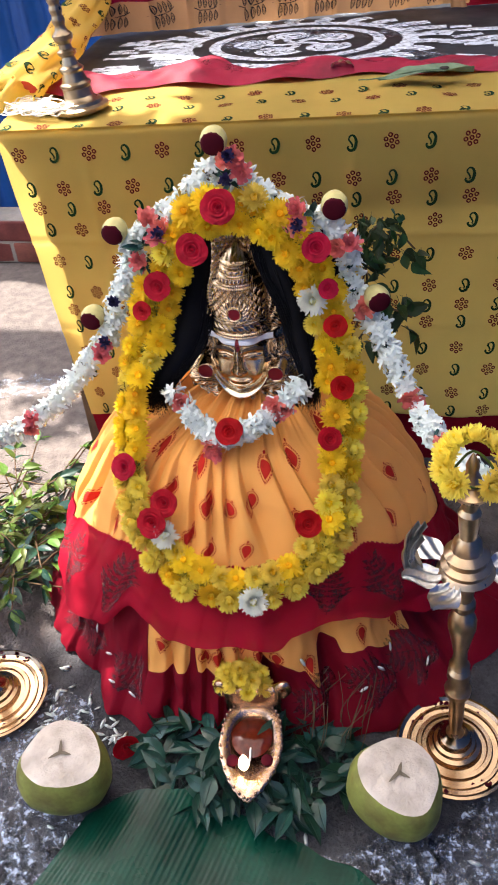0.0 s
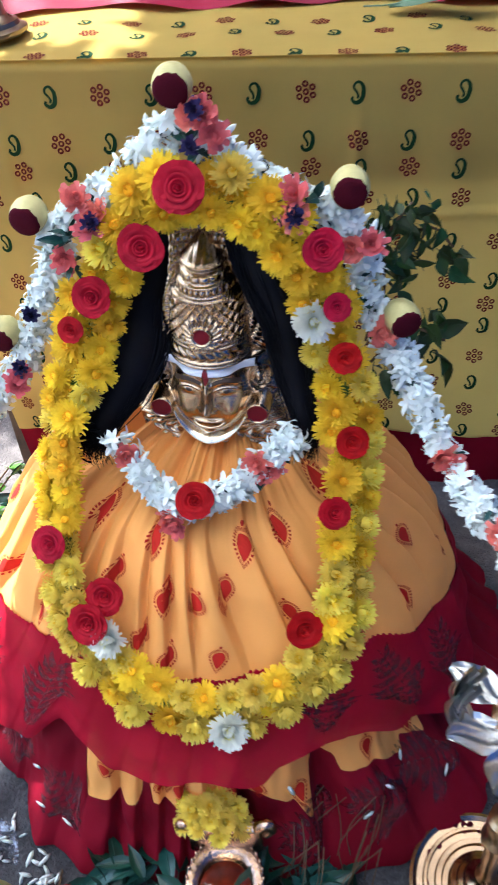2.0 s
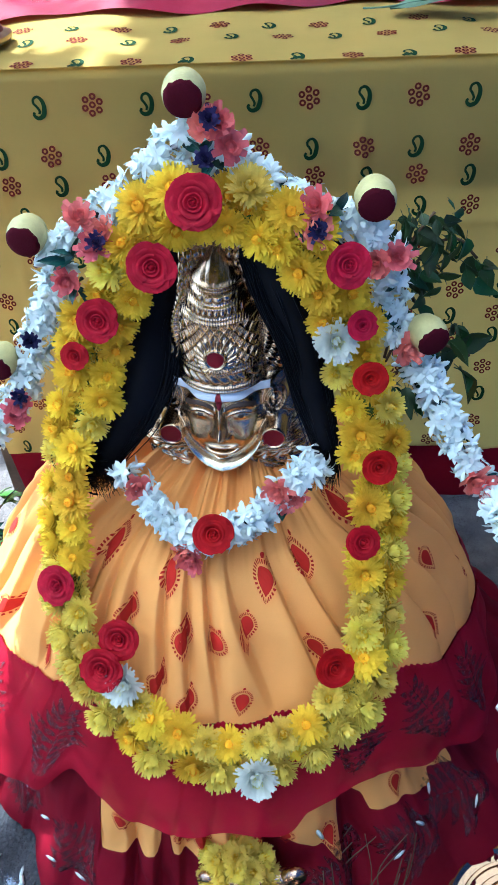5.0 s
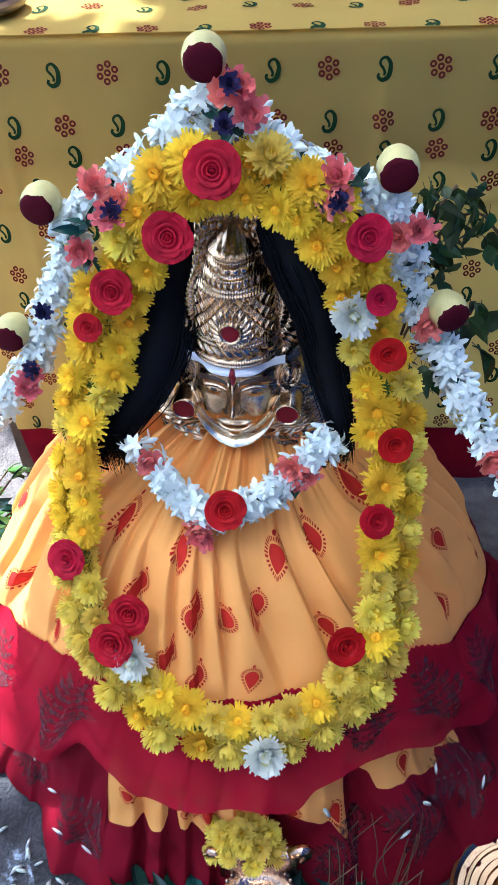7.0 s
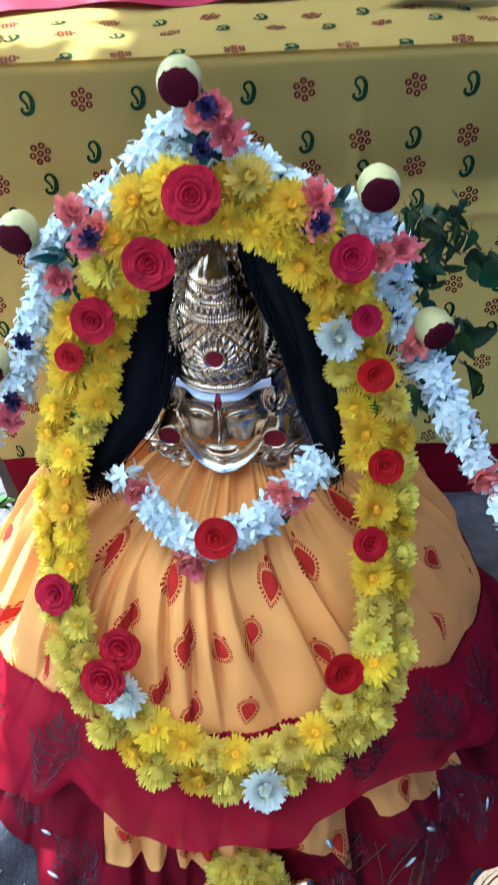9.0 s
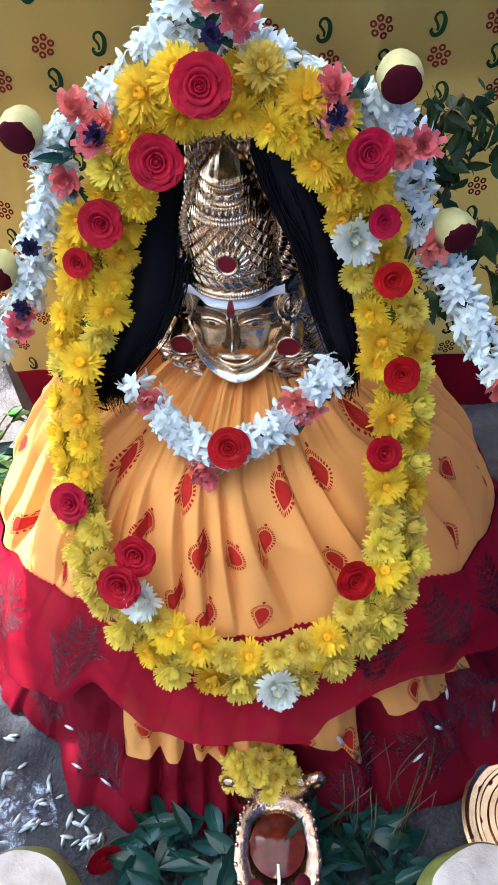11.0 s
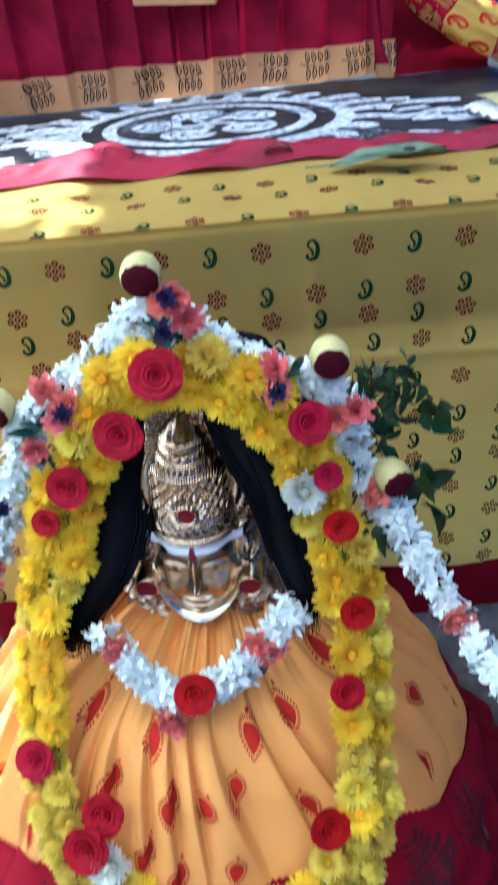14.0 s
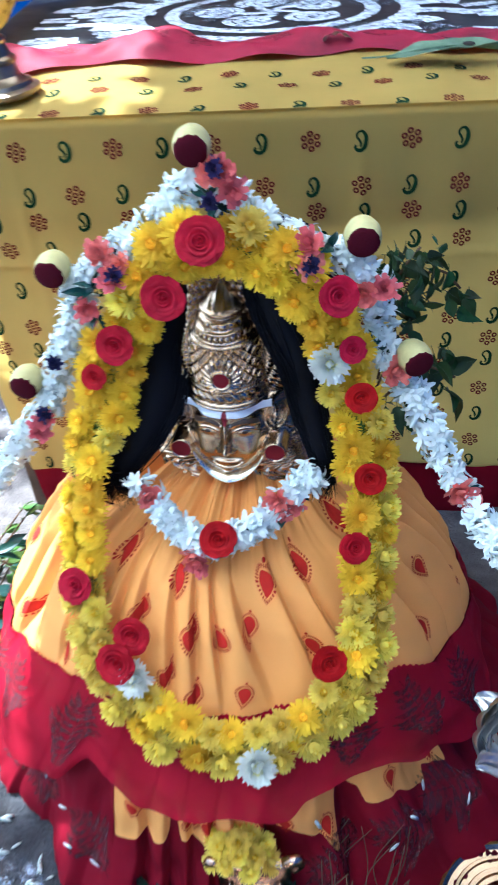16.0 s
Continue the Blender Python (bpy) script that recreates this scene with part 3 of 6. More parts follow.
for k in range(18):
    a, r = rng.uniform(0, 2 * math.pi), rng.uniform(0.05, 0.33)
    x, y = 1.25 * r * math.cos(a), r * math.sin(a)
    pts = [(x + 0.10 * t - 0.05, y + 0.012 * math.sin(9 * t + k)) for t in steps(0, 1, 8)]
    if -0.19 < y < 0.3:
        printed(bm, on_mat, stroke(pts, [0.05 * rng.uniform(0.5, 1.2) for _ in pts]), 0, 0, lift=0.0009 + 0.00002 * k)
part("powder_smear", bm, POWDER_THIN, black_sheet, "thinly smeared rice powder", "stuff")


# ---- the dressed figure on the table ----
def saree_y(x):
    return 2.140 + 0.26 * x


def box_pleat(x, wide):
    """Overlapping pleats: each rises slowly towards one side and drops back at its edge."""
    t = (x + 0.016 * math.sin(11 * x + 1)) / wide
    t -= math.floor(t)
    return t / 0.86 if t < 0.86 else (1 - t) / 0.14


def lower_saree(x, z):
    up = z - TABLE_Z
    y = saree_y(x) + 0.05 * up - 0.034 * box_pleat(x, 0.075) * min(1, up * 7 + 0.3) - 0.035 * max(0, 0.09 - up) * 8 * (0.5 + 0.5 * math.sin(21 * x))
    return Vector((x, y, max(z, TABLE_Z + 0.0105) + (0.003 * math.sin(23 * x) + 0.003) * max(0.0, 1 - up * 7)))


TIER_HEM = [(-0.60, 1.055), (-0.40, 1.040), (-0.29, 1.000), (-0.19, 0.972), (-0.14, 0.951), (0.015, 0.946), (0.06, 0.958), (0.177, 0.967), (0.223, 1.010), (0.30, 1.048), (0.42, 1.09)]
# front faces of the tier's flat pleats, with recesses between
TIER_PANELS = [(-0.60, -0.335), (-0.305, -0.185), (-0.145, 0.015), (0.032, 0.062), (0.080, 0.180), (0.192, 0.222), (0.238, 0.300), (0.32, 0.45)]


def tier_hem(x):
    for (x0, a), (x1, b) in zip(TIER_HEM, TIER_HEM[1:]):
        if x <= x1:
            return a + (b - a) * max(0.0, x - x0) / (x1 - x0)
    return TIER_HEM[-1][1]


def tier_panel(x):
    """1 on a pleat's face, falling to 0 in the recess beside it; a face leans out towards its right edge."""
    for lo, hi in TIER_PANELS:
        if lo - 0.008 < x < hi + 0.008:
            side = min(1.0, (x - lo + 0.008) / 0.010, (hi + 0.008 - x) / 0.010)
            return side * (0.70 + 0.30 * (x - lo) / (hi - lo))
    return 0.0


def upper_saree(x, d):
    """The overlapping tier: d metres above its hem."""
    p = tier_panel(x + 0.010 * math.sin(9 * d + 20 * x) * min(1.0, 3 * d))
    y = saree_y(x) - 0.030 + 0.10 * d - 0.054 * p * max(0.40, 1 - 0.60 * d) + wobble(x, 0.35 * d, 0.05, 0.014, 3.0) * min(1.0, 0.3 + 3 * d)
    return Vector((x * (1 - 0.16 * max(0, d - 0.1)), y, tier_hem(x) + d - 0.016 * p * max(0.0, 1 - 3 * d) + 0.010))


saree = thing("saree_skirt", "plum and crimson pleated saree with tan printed borders", "saree")
xs = steps(-0.56, 0.385, 420)
part("lower_border", sheet(lower_saree, xs, steps(0.768, 0.836, 10)), TAN, saree, "tan border with dark leaf sprigs")
part("lower_skirt", sheet(lambda x, z: lower_saree(x, z) + Vector((0, 0.001, 0)), xs, steps(0.836, 1.20, 24)), LOWER_RED, saree, "crimson pleats")
part("tier_border", sheet(upper_saree, xs, steps(0.0, 0.155, 12)), TAN, saree, "tan border with dark leaf sprigs")
part("upper_skirt", sheet(upper_saree, xs, steps(0.155, 1.1, 40)), PLUM, saree, "plum pleats with faint rosettes")
bm, bm_p = bmesh.new(), bmesh.new()
rng = random.Random(3)
for x in (-0.46, -0.33, -0.215, -0.068, 0.047, 0.132, 0.207, 0.270, 0.345):
    printed(bm, upper_saree, sprig(0.10), x, 0.082, rng.uniform(-8, 8), 0.86, 0.0015)
for x in (-0.47, -0.36, -0.25, -0.14, -0.06, 0.03, 0.12, 0.21, 0.30, 0.36):
    printed(bm, lower_saree, sprig(0.085), x, 0.806, rng.uniform(-10, 10), 0.80, 0.0015)
for i in range(9):
    for k in range(8):
        printed(bm_p, upper_saree, rosette(0.0028, 0.0072), -0.45 + 0.10 * i + 0.05 * (k % 2), 0.21 + 0.085 * k, 0, 1.0, 0.0015)
part("leaf_sprig_print", bm, PRINT_DARK, saree, kind="stuff")
# short pale strokes paint the glittering light streaks on the plum cloth
for k in range(70):
    x, d, long = rng.uniform(-0.5, 0.34), rng.uniform(0.18, 0.75), rng.uniform(0.012, 0.045)
    lean = rng.uniform(-0.006, 0.006)
    printed(bm_p, upper_saree, stroke([(0, 0), (lean * 0.5, long * 0.5), (lean, long)], [0.0008, 0.0018, 0.0006]), x, d, 0, 1.0, 0.0018)
part("rosette_print", bm_p, PRINT_AND_GLINT, saree, kind="stuff")


def saree_end(u, v):
    """The upright tan edge that hangs at the saree's end."""
    return Vector((0.272 + u + 0.16 * max(0, 1.30 - v), saree_y(0.31) - 0.105 + 0.10 * (v - 1.0) + 0.012 * math.sin(50 * u), v))


part("hanging_edge", sheet(saree_end, steps(0, 0.062, 10), steps(1.05, 1.95, 40)), TAN, saree, "tan edge with dark trefoil leaves")
bm = bmesh.new()
for k in range(14):
    printed(bm, saree_end, trefoil(0.036), 0.031, 1.075 + 0.062 * k, 8 * (-1) ** k, 1.0, 0.0015)
part("trefoil_print", bm, PRINT_DARK, saree, kind="stuff")


def rolled_drape(name, label, points, radius, cloths, prints, per=5):
    """A length of cloth gathered into a loose roll, in stretches of different cloth; prints: a shape and its colour for each stretch."""
    ob = thing(name, label, "cloth")
    count = 12 * len(cloths)
    line = smooth_line(points, count)
    length = sum((b - a).length for a, b in zip(line, line[1:]))

    def at(s, around):
        k = max(0.0, min(count - 1e-6, s / length * count))
        i = int(k)
        p = line[i].lerp(line[i + 1], k - i)
        ahead = (line[min(i + 2, count)] - line[max(i - 1, 0)]).normalized()
        side = ahead.cross(Vector((0, 0, 1))).normalized()
        a = around / radius
        r = radius * (1 + 0.13 * math.sin(5 * a + 0.36 * k) + 0.05 * math.sin(11 * a))
        return p + side * r * math.cos(a) * 1.15 + side.cross(ahead) * r * math.sin(a) * 0.8

    turns = [2 * math.pi * radius * j / 40 for j in range(40)]
    for k, (m, (shape, ink)) in enumerate(zip(cloths, prints)):
        s0, s1 = length * k / len(cloths), length * (k + 1) / len(cloths)
        fold = part("fold", sheet(lambda around, s: at(s, around), turns, steps(s0, s1, 14), None, True), m, ob)
        bm = bmesh.new()
        for i in range(2 * max(1, round((s1 - s0) / 0.09))):
            for j in range(per):
                s = s0 + (s1 - s0) * (i + 0.5) / (2 * max(1, round((s1 - s0) / 0.09)))
                around = 2 * math.pi * radius * (j + 0.5 * (i % 2)) / per
                e = 0.001
                n = (at(s, around + e) - at(s, around)).cross(at(s + e, around) - at(s, around)).normalized()
                mid = at(s, around) - smooth_line([at(s, x) for x in (0, math.pi * radius, 2 * math.pi * radius * 0.999)], 2)[1].lerp(at(s, 0), 0.5)
                n = n if n.dot(mid) > 0 else -n
                for poly in shape:
                    if all(s0 < s + y < s1 for x, y in poly):
                        bm.faces.new([bm.verts.new(at(s + y, around + x) + n * 0.0018) for x, y in poly])
        part("fold_print", bm, ink, fold, kind="stuff")
    return ob


roll = rolled_drape("rolled_drape", "rolled crimson and yellow printed cloth slanting from the saree", [(0.34, 2.25, 1.015), (0.43, 2.21, 0.940), (0.53, 2.16, 0.865), (0.68, 2.10, 0.812)], 0.050,
                    [CRIMSON, CRIMSON, YELLOW_CLOTH, CRIMSON], [(trefoil(0.04), YELLOW_CLOTH), (sprig(0.06), YELLOW_CLOTH), (paisley(0.026), MOTIF_RED), (sprig(0.07), TAN)])
rolled_drape("rolled_drape", "yellow printed cloth drawn up along the table's end", [(-0.450, 1.345, 0.800), (-0.470, 1.55, 0.806), (-0.490, 1.75, 0.822), (-0.505, 1.93, 0.860), (-0.51, 2.05, 0.94)], 0.040,
                         [YELLOW_CLOTH, YELLOW_CLOTH, YELLOW_CLOTH], [(paisley(), PRINT_GREEN), (rosette(), PRINT_RED), (paisley(), PRINT_GREEN)], 3)
bm = sheet(lambda u, v: Vector((0.37 + 0.22 * u, 2.20 + 0.02 * math.sin(9 * v) + 0.04 * u, TABLE_Z + 0.01 + v * (0.28 - 0.20 * u) + 0.0)), steps(0, 1, 20), steps(0, 1, 16))
part("hanging_flap", bm, MAROON, roll, "maroon cloth falling below the roll")



def hanging_end(u, z):
    """The saree's free end, a narrow fall of folds that flares at its foot."""
    return Vector((0.306 + u * (0.55 + 0.6 * max(0.0, 1 - (z - 0.772) / 0.06)) + 0.10 * (1.06 - z), saree_y(0.33) - 0.070 + 0.006 * math.sin(150 * u + 9 * z) + 0.25 * u, z))


part("folded_end", sheet(hanging_end, steps(0, 0.034, 14), steps(0.800, 1.075, 14)), LOWER_RED, saree, "crimson end falling in folds")
part("folded_end_border", sheet(hanging_end, steps(0, 0.034, 14), steps(0.772, 0.800, 4)), TAN, saree, "tan foot of the falling end")

# ---- the dressed figure on the ground ----
CX, CY = 0.015, 1.0
PROFILE = [(0.052, 0.446), (0.090, 0.436), (0.135, 0.420), (0.178, 0.400), (0.222, 0.360), (0.262, 0.310), (0.295, 0.260), (0.315, 0.220), (0.335, 0.180), (0.350, 0.140), (0.362, 0.100), (0.375, 0.050), (0.385, 0.010)]


def body_radius(z):
    for (r0, z0), (r1, z1) in zip(PROFILE, PROFILE[1:]):
        if z >= z1:
            t = min(1.0, (z0 - z) / (z0 - z1))
            return r0 + (r1 - r0) * t
    return PROFILE[-1][0]


def by_degrees(pairs, a):
    """A height that changes round the dress, between the degrees given."""
    d = max(pairs[0][0], min(pairs[-1][0], math.degrees(a)))
    for (d0, h0), (d1, h1) in zip(pairs, pairs[1:]):
        if d <= d1:
            t = (d - d0) / (d1 - d0)
            return h0 + (h1 - h0) * t * t * (3 - 2 * t)


CAPE_EDGE = [(-180, 0.17), (-90, 0.175), (-72, 0.212), (-47, 0.266), (-31, 0.284), (0, 0.287), (22, 0.292), (48, 0.272), (69, 0.226), (90, 0.18), (180, 0.17)]
SHAWL_EDGE = [(-180, 0.05), (-95, 0.07), (-75, 0.120), (-58, 0.140), (-44, 0.134), (-33, 0.150), (-25, 0.198), (-17, 0.196), (-11, 0.180), (6, 0.193), (18, 0.182), (22, 0.192), (31, 0.198), (40, 0.182), (50, 0.164), (62, 0.125), (80, 0.085), (180, 0.05)]


def cape_at(a, z, out=0.0):
    """The cape: a in radians from straight ahead, z its height."""
    r = body_radius(z)
    deep = 0.021 * min(1.0, max(0.2, (0.45 - z) / 0.08)) * (1 - 0.93 * min(1.0, max(0.0, (cape_edge(a) + 0.050 - z) / 0.050)))
    t = 5.3 * a + 0.7 * math.sin(3 * a + 0.6) + 0.22 * math.sin(11 * a) + 0.35 * math.sin(17 * z)
    t -= math.floor(t)
    fold = math.sin(math.pi / 2 * t / 0.90) if t < 0.90 else (1 - t) / 0.10
    gather = noise.noise(Vector((9 * a, 6 * z, 1.0))) + 0.6 * noise.noise(Vector((21 * a, 9 * z, 4.0)))
    r += deep * (fold - 0.6) + (0.013 * gather + 0.009 * math.sin(19 * a + 2.2 * math.sin(5 * a) + 9 * z) * (0.6 + noise.noise(Vector((4 * a, 2.0, 5.0))))) * max(0.0, 1 - abs(z - 0.440) / 0.055) + 0.003 * math.sin(23 * a + 11 * z) + 0.004 * noise.noise(Vector((5 * a, 22 * z, 8.0))) + out
    back = 0.035 * min(1.0, max(0.0, (0.165 - r) / 0.09))
    return Vector((CX + 0.3 * back + r * math.sin(a), CY + back - r * math.cos(a), z + (0.006 * gather + 0.007 * math.sin(19 * a + 2.2 * math.sin(5 * a) + 9 * z)) * max(0.0, 1 - abs(z - 0.44) / 0.035)))


def cape_edge(a):
    """Height of the line where apricot turns to crimson."""
    return by_degrees(CAPE_EDGE, a)


def shawl_edge(a):
    """Height of the crimson shawl's hem."""
    return by_degrees(SHAWL_EDGE, a)


def skirt_turn(a):
    """Counts the overlapping pleats of the lower skirt."""
    return 5.0 * a + 1.2 * math.sin(3 * a + 0.4) + 0.35 * math.sin(8 * a) + 0.9 * noise.noise(Vector((1.7 * a, 0.3, 0.0)))


# how far the skirt's foot is spread over the ground, and where its apricot band ends
SKIRT_SPREAD = [(-180, 0.02), (-110, 0.03), (-75, 0.060), (-60, 0.035), (-38, 0.015), (-24, 0.045), (-8, 0.020), (14, 0.010), (28, 0.045), (40, 0.070), (58, 0.090), (78, 0.120), (100, 0.085), (140, 0.02), (180, 0.02)]
SKIRT_PLEATS = [(-180, 0.8), (-90, 0.5), (-60, 0.35), (-24, 0.35), (-16, 1.0), (30, 1.0), (44, 0.5), (90, 0.5), (180, 0.8)]
SKIRT_BAND = [(-180, 0.20), (-20, 0.20), (-19, 0.085), (-10, 0.106), (-7, 0.112), (-6.2, 0.158), (-4.8, 0.158), (-4, 0.114), (4, 0.106), (11, 0.132), (19, 0.128), (24, 0.112), (28, 0.075), (29.5, 0.135), (35, 0.135),
              (36, 0.112), (42, 0.108), (51, 0.080), (52, 0.10), (57, 0.092), (59, 0.20), (180, 0.20)]


def skirt_at(a, z):
    """The lower skirt, pleated and spreading on the ground."""
    r = body_radius(z) - 0.022
    wide = max(0.0, 1 - z / 0.12)
    loose = (0.6 + 0.9 * noise.noise(Vector((2.2 * math.sin(a), 2.2 * math.cos(a), 3.0)))) * by_degrees(SKIRT_PLEATS, a)
    t = skirt_turn(a)
    t -= math.floor(t)
    fold = math.sin(math.pi / 2 * t / 0.88) if t < 0.88 else (1 - t) / 0.12
    r += loose * (0.022 + 0.022 * wide) * (fold - 0.4) + 0.012 * noise.noise(Vector((7 * math.sin(a), 7 * math.cos(a), 14 * z))) + 0.006 * noise.noise(Vector((17 * math.sin(a), 17 * math.cos(a), 30 * z)))
    r += by_degrees(SKIRT_SPREAD, a) * wide ** 1.4
    deep_fold = math.exp(-((math.degrees(a) - 32) / 3.0) ** 2)
    r -= 0.030 * deep_fold * min(1.0, z / 0.05)
    return Vector((CX + r * math.sin(a), CY - r * math.cos(a), z))


def skirt_band(a):
    return by_degrees(SKIRT_BAND, a)


dress = thing("dressed_figure_clothes", "apricot and crimson pleated dress with printed drops, spread on the ground", "dress")
cape_angles = [*steps(-math.pi, -1.75, 60)[:-1], *steps(-1.75, 1.75, 620), *steps(1.75, math.pi, 60)[1:]]
part("cape", sheet(lambda a, t: cape_at(a, 0.446 + (cape_edge(a) - 0.446) * t ** 1.35), cape_angles, steps(0, 1, 60)), ORANGE_CLOTH, dress, "apricot gathered cape")


def shawl_at(a, t):
    top, low = cape_edge(a) + 0.002, shawl_edge(a)
    z = top + (low - top) * t
    return cape_at(a, z, 0.003 + 0.016 * t * (0.5 + 0.5 * math.sin(6.3 * a + 0.8) + 0.35 * noise.noise(Vector((3.5 * a, 5 * t, 2.0)))))


part("shawl_border", sheet(shawl_at, cape_angles, steps(0, 1, 18)), VOILE, dress, "sheer crimson border")
part("skirt_band", sheet(lambda a, t: skirt_at(a, 0.26 + (skirt_band(a) - 0.26) * t), cape_angles, steps(0, 1, 20)), ORANGE_CLOTH, dress, "apricot pleats")
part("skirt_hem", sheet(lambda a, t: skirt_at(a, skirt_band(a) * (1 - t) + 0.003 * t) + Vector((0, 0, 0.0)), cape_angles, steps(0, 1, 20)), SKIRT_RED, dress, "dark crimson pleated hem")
bm = bmesh.new()
MOTIFS = [(-8.9, 0.401), (22.5, 0.399), (37.1, 0.399), (6.4, 0.358), (15.0, 0.363), (-2.6, 0.363), (-8.1, 0.325), (-0.7, 0.309), (11.6, 0.314), (-34.6, 0.403),
          (-19.6, 0.370), (-60, 0.283), (-38.6, 0.297), (88, 0.245), (64.8, 0.272), (77, 0.315), (47.3, 0.296), (31.8, 0.334), (63.5, 0.408), (-80.7, 0.315)]
for d, z in MOTIFS:
    a0, r0 = radians(d), body_radius(z)
    printed(bm, lambda x, y: cape_at(a0 + x / r0, z + 0.72 * y), almond_motif(0.028, 0.043) if abs(d) > 45 else almond_motif(0.0215, 0.036), 0, 0, rng.uniform(-14, 14), 1.0, 0.0012)
for d, z in ((-14.5, 0.150), (-1.7, 0.143), (1.8, 0.146), (7.8, 0.166), (13.1, 0.151), (17.4, 0.141), (26.0, 0.118), (42.5, 0.133), (54.5, 0.115)):
    a0 = radians(d)
    printed(bm, lambda x, y: skirt_at(a0 + x / 0.34, z + y), almond_motif(0.022, 0.034), 0, 0, rng.uniform(-8, 8), 1.0, 0.0012)
part("drop_print", bm, MOTIF_RED, dress, "red printed drops", "stuff")
bm = bmesh.new()
for d in (-52, -30, 34, 52, -66, 68):
    a0 = radians(d)
    printed(bm, lambda x, y: shawl_at(a0 + x / 0.33, 0.5 - y * 8), feather(0.098), 0, 0, rng.uniform(-30, 30), 1.0, 0.0012)
    printed(bm, lambda x, y: skirt_at(a0 * 0.8 + x / 0.34, 0.065 + y), feather(0.085), 0, 0, rng.uniform(40, 120), 1.0, 0.0015)
part("sprig_print", bm, PRINT_FAINT, dress, "dark leaf sprigs", "stuff")
bm = bmesh.new()
a0 = -1.7
while a0 < 1.7:
    a0 += 0.0075 / 0.30
    printed(bm, lambda x, y: cape_at(a0 + x / 0.30, cape_edge(a0 + x / 0.30) + 0.0022 + y, 0.0045), blob([(0.0030 * math.cos(k), 0.0030 * math.sin(k)) for k in steps(0, 5.2, 6)]), 0, 0, 0, 1.0, 0.0006)
part("scalloped_edge", bm, CRIMSON, dress, "row of small crimson scallops", "stuff")

# ---- the metal face plate ----
MX, MY = 0.030, 1.012
HALF = [(0.418, 0.070), (0.432, 0.094), (0.450, 0.098), (0.475, 0.094), (0.495, 0.082), (0.512, 0.074), (0.535, 0.069), (0.556, 0.066), (0.580, 0.062), (0.605, 0.053), (0.630, 0.044), (0.655, 0.040), (0.690, 0.037), (0.712, 0.031), (0.730, 0.020), (0.742, 0.009)]
CROWN = [(0.545, 0.048), (0.580, 0.044), (0.627, 0.040), (0.634, 0.034), (0.643, 0.032), (0.647, 0.028), (0.654, 0.027), (0.657, 0.023), (0.662, 0.026), (0.692, 0.0015)]


def table_at(pairs, z):
    for (z0, a), (z1, b) in zip(pairs, pairs[1:]):
        if z <= z1:
            return a + (b - a) * max(0.0, z - z0) / (z1 - z0)
    return pairs[-1][1]


def bump_at(x, z, cx, cz, wx, wz):
    return math.exp(-((x - cx) / wx) ** 2 - ((z - cz) / wz) ** 2)


def disc(r, radius, soft=0.0012):
    return 1 / (1 + math.exp(max(-40.0, min(40.0, (r - radius) / soft))))


def beads(t, pitch):
    return abs(math.sin(math.pi * t / pitch))


def under_chin(x):
    """The line of the polished collar that runs from ear to ear below the chin."""
    return 0.4515 + 0.036 * (abs(x) / 0.044) ** 2.6


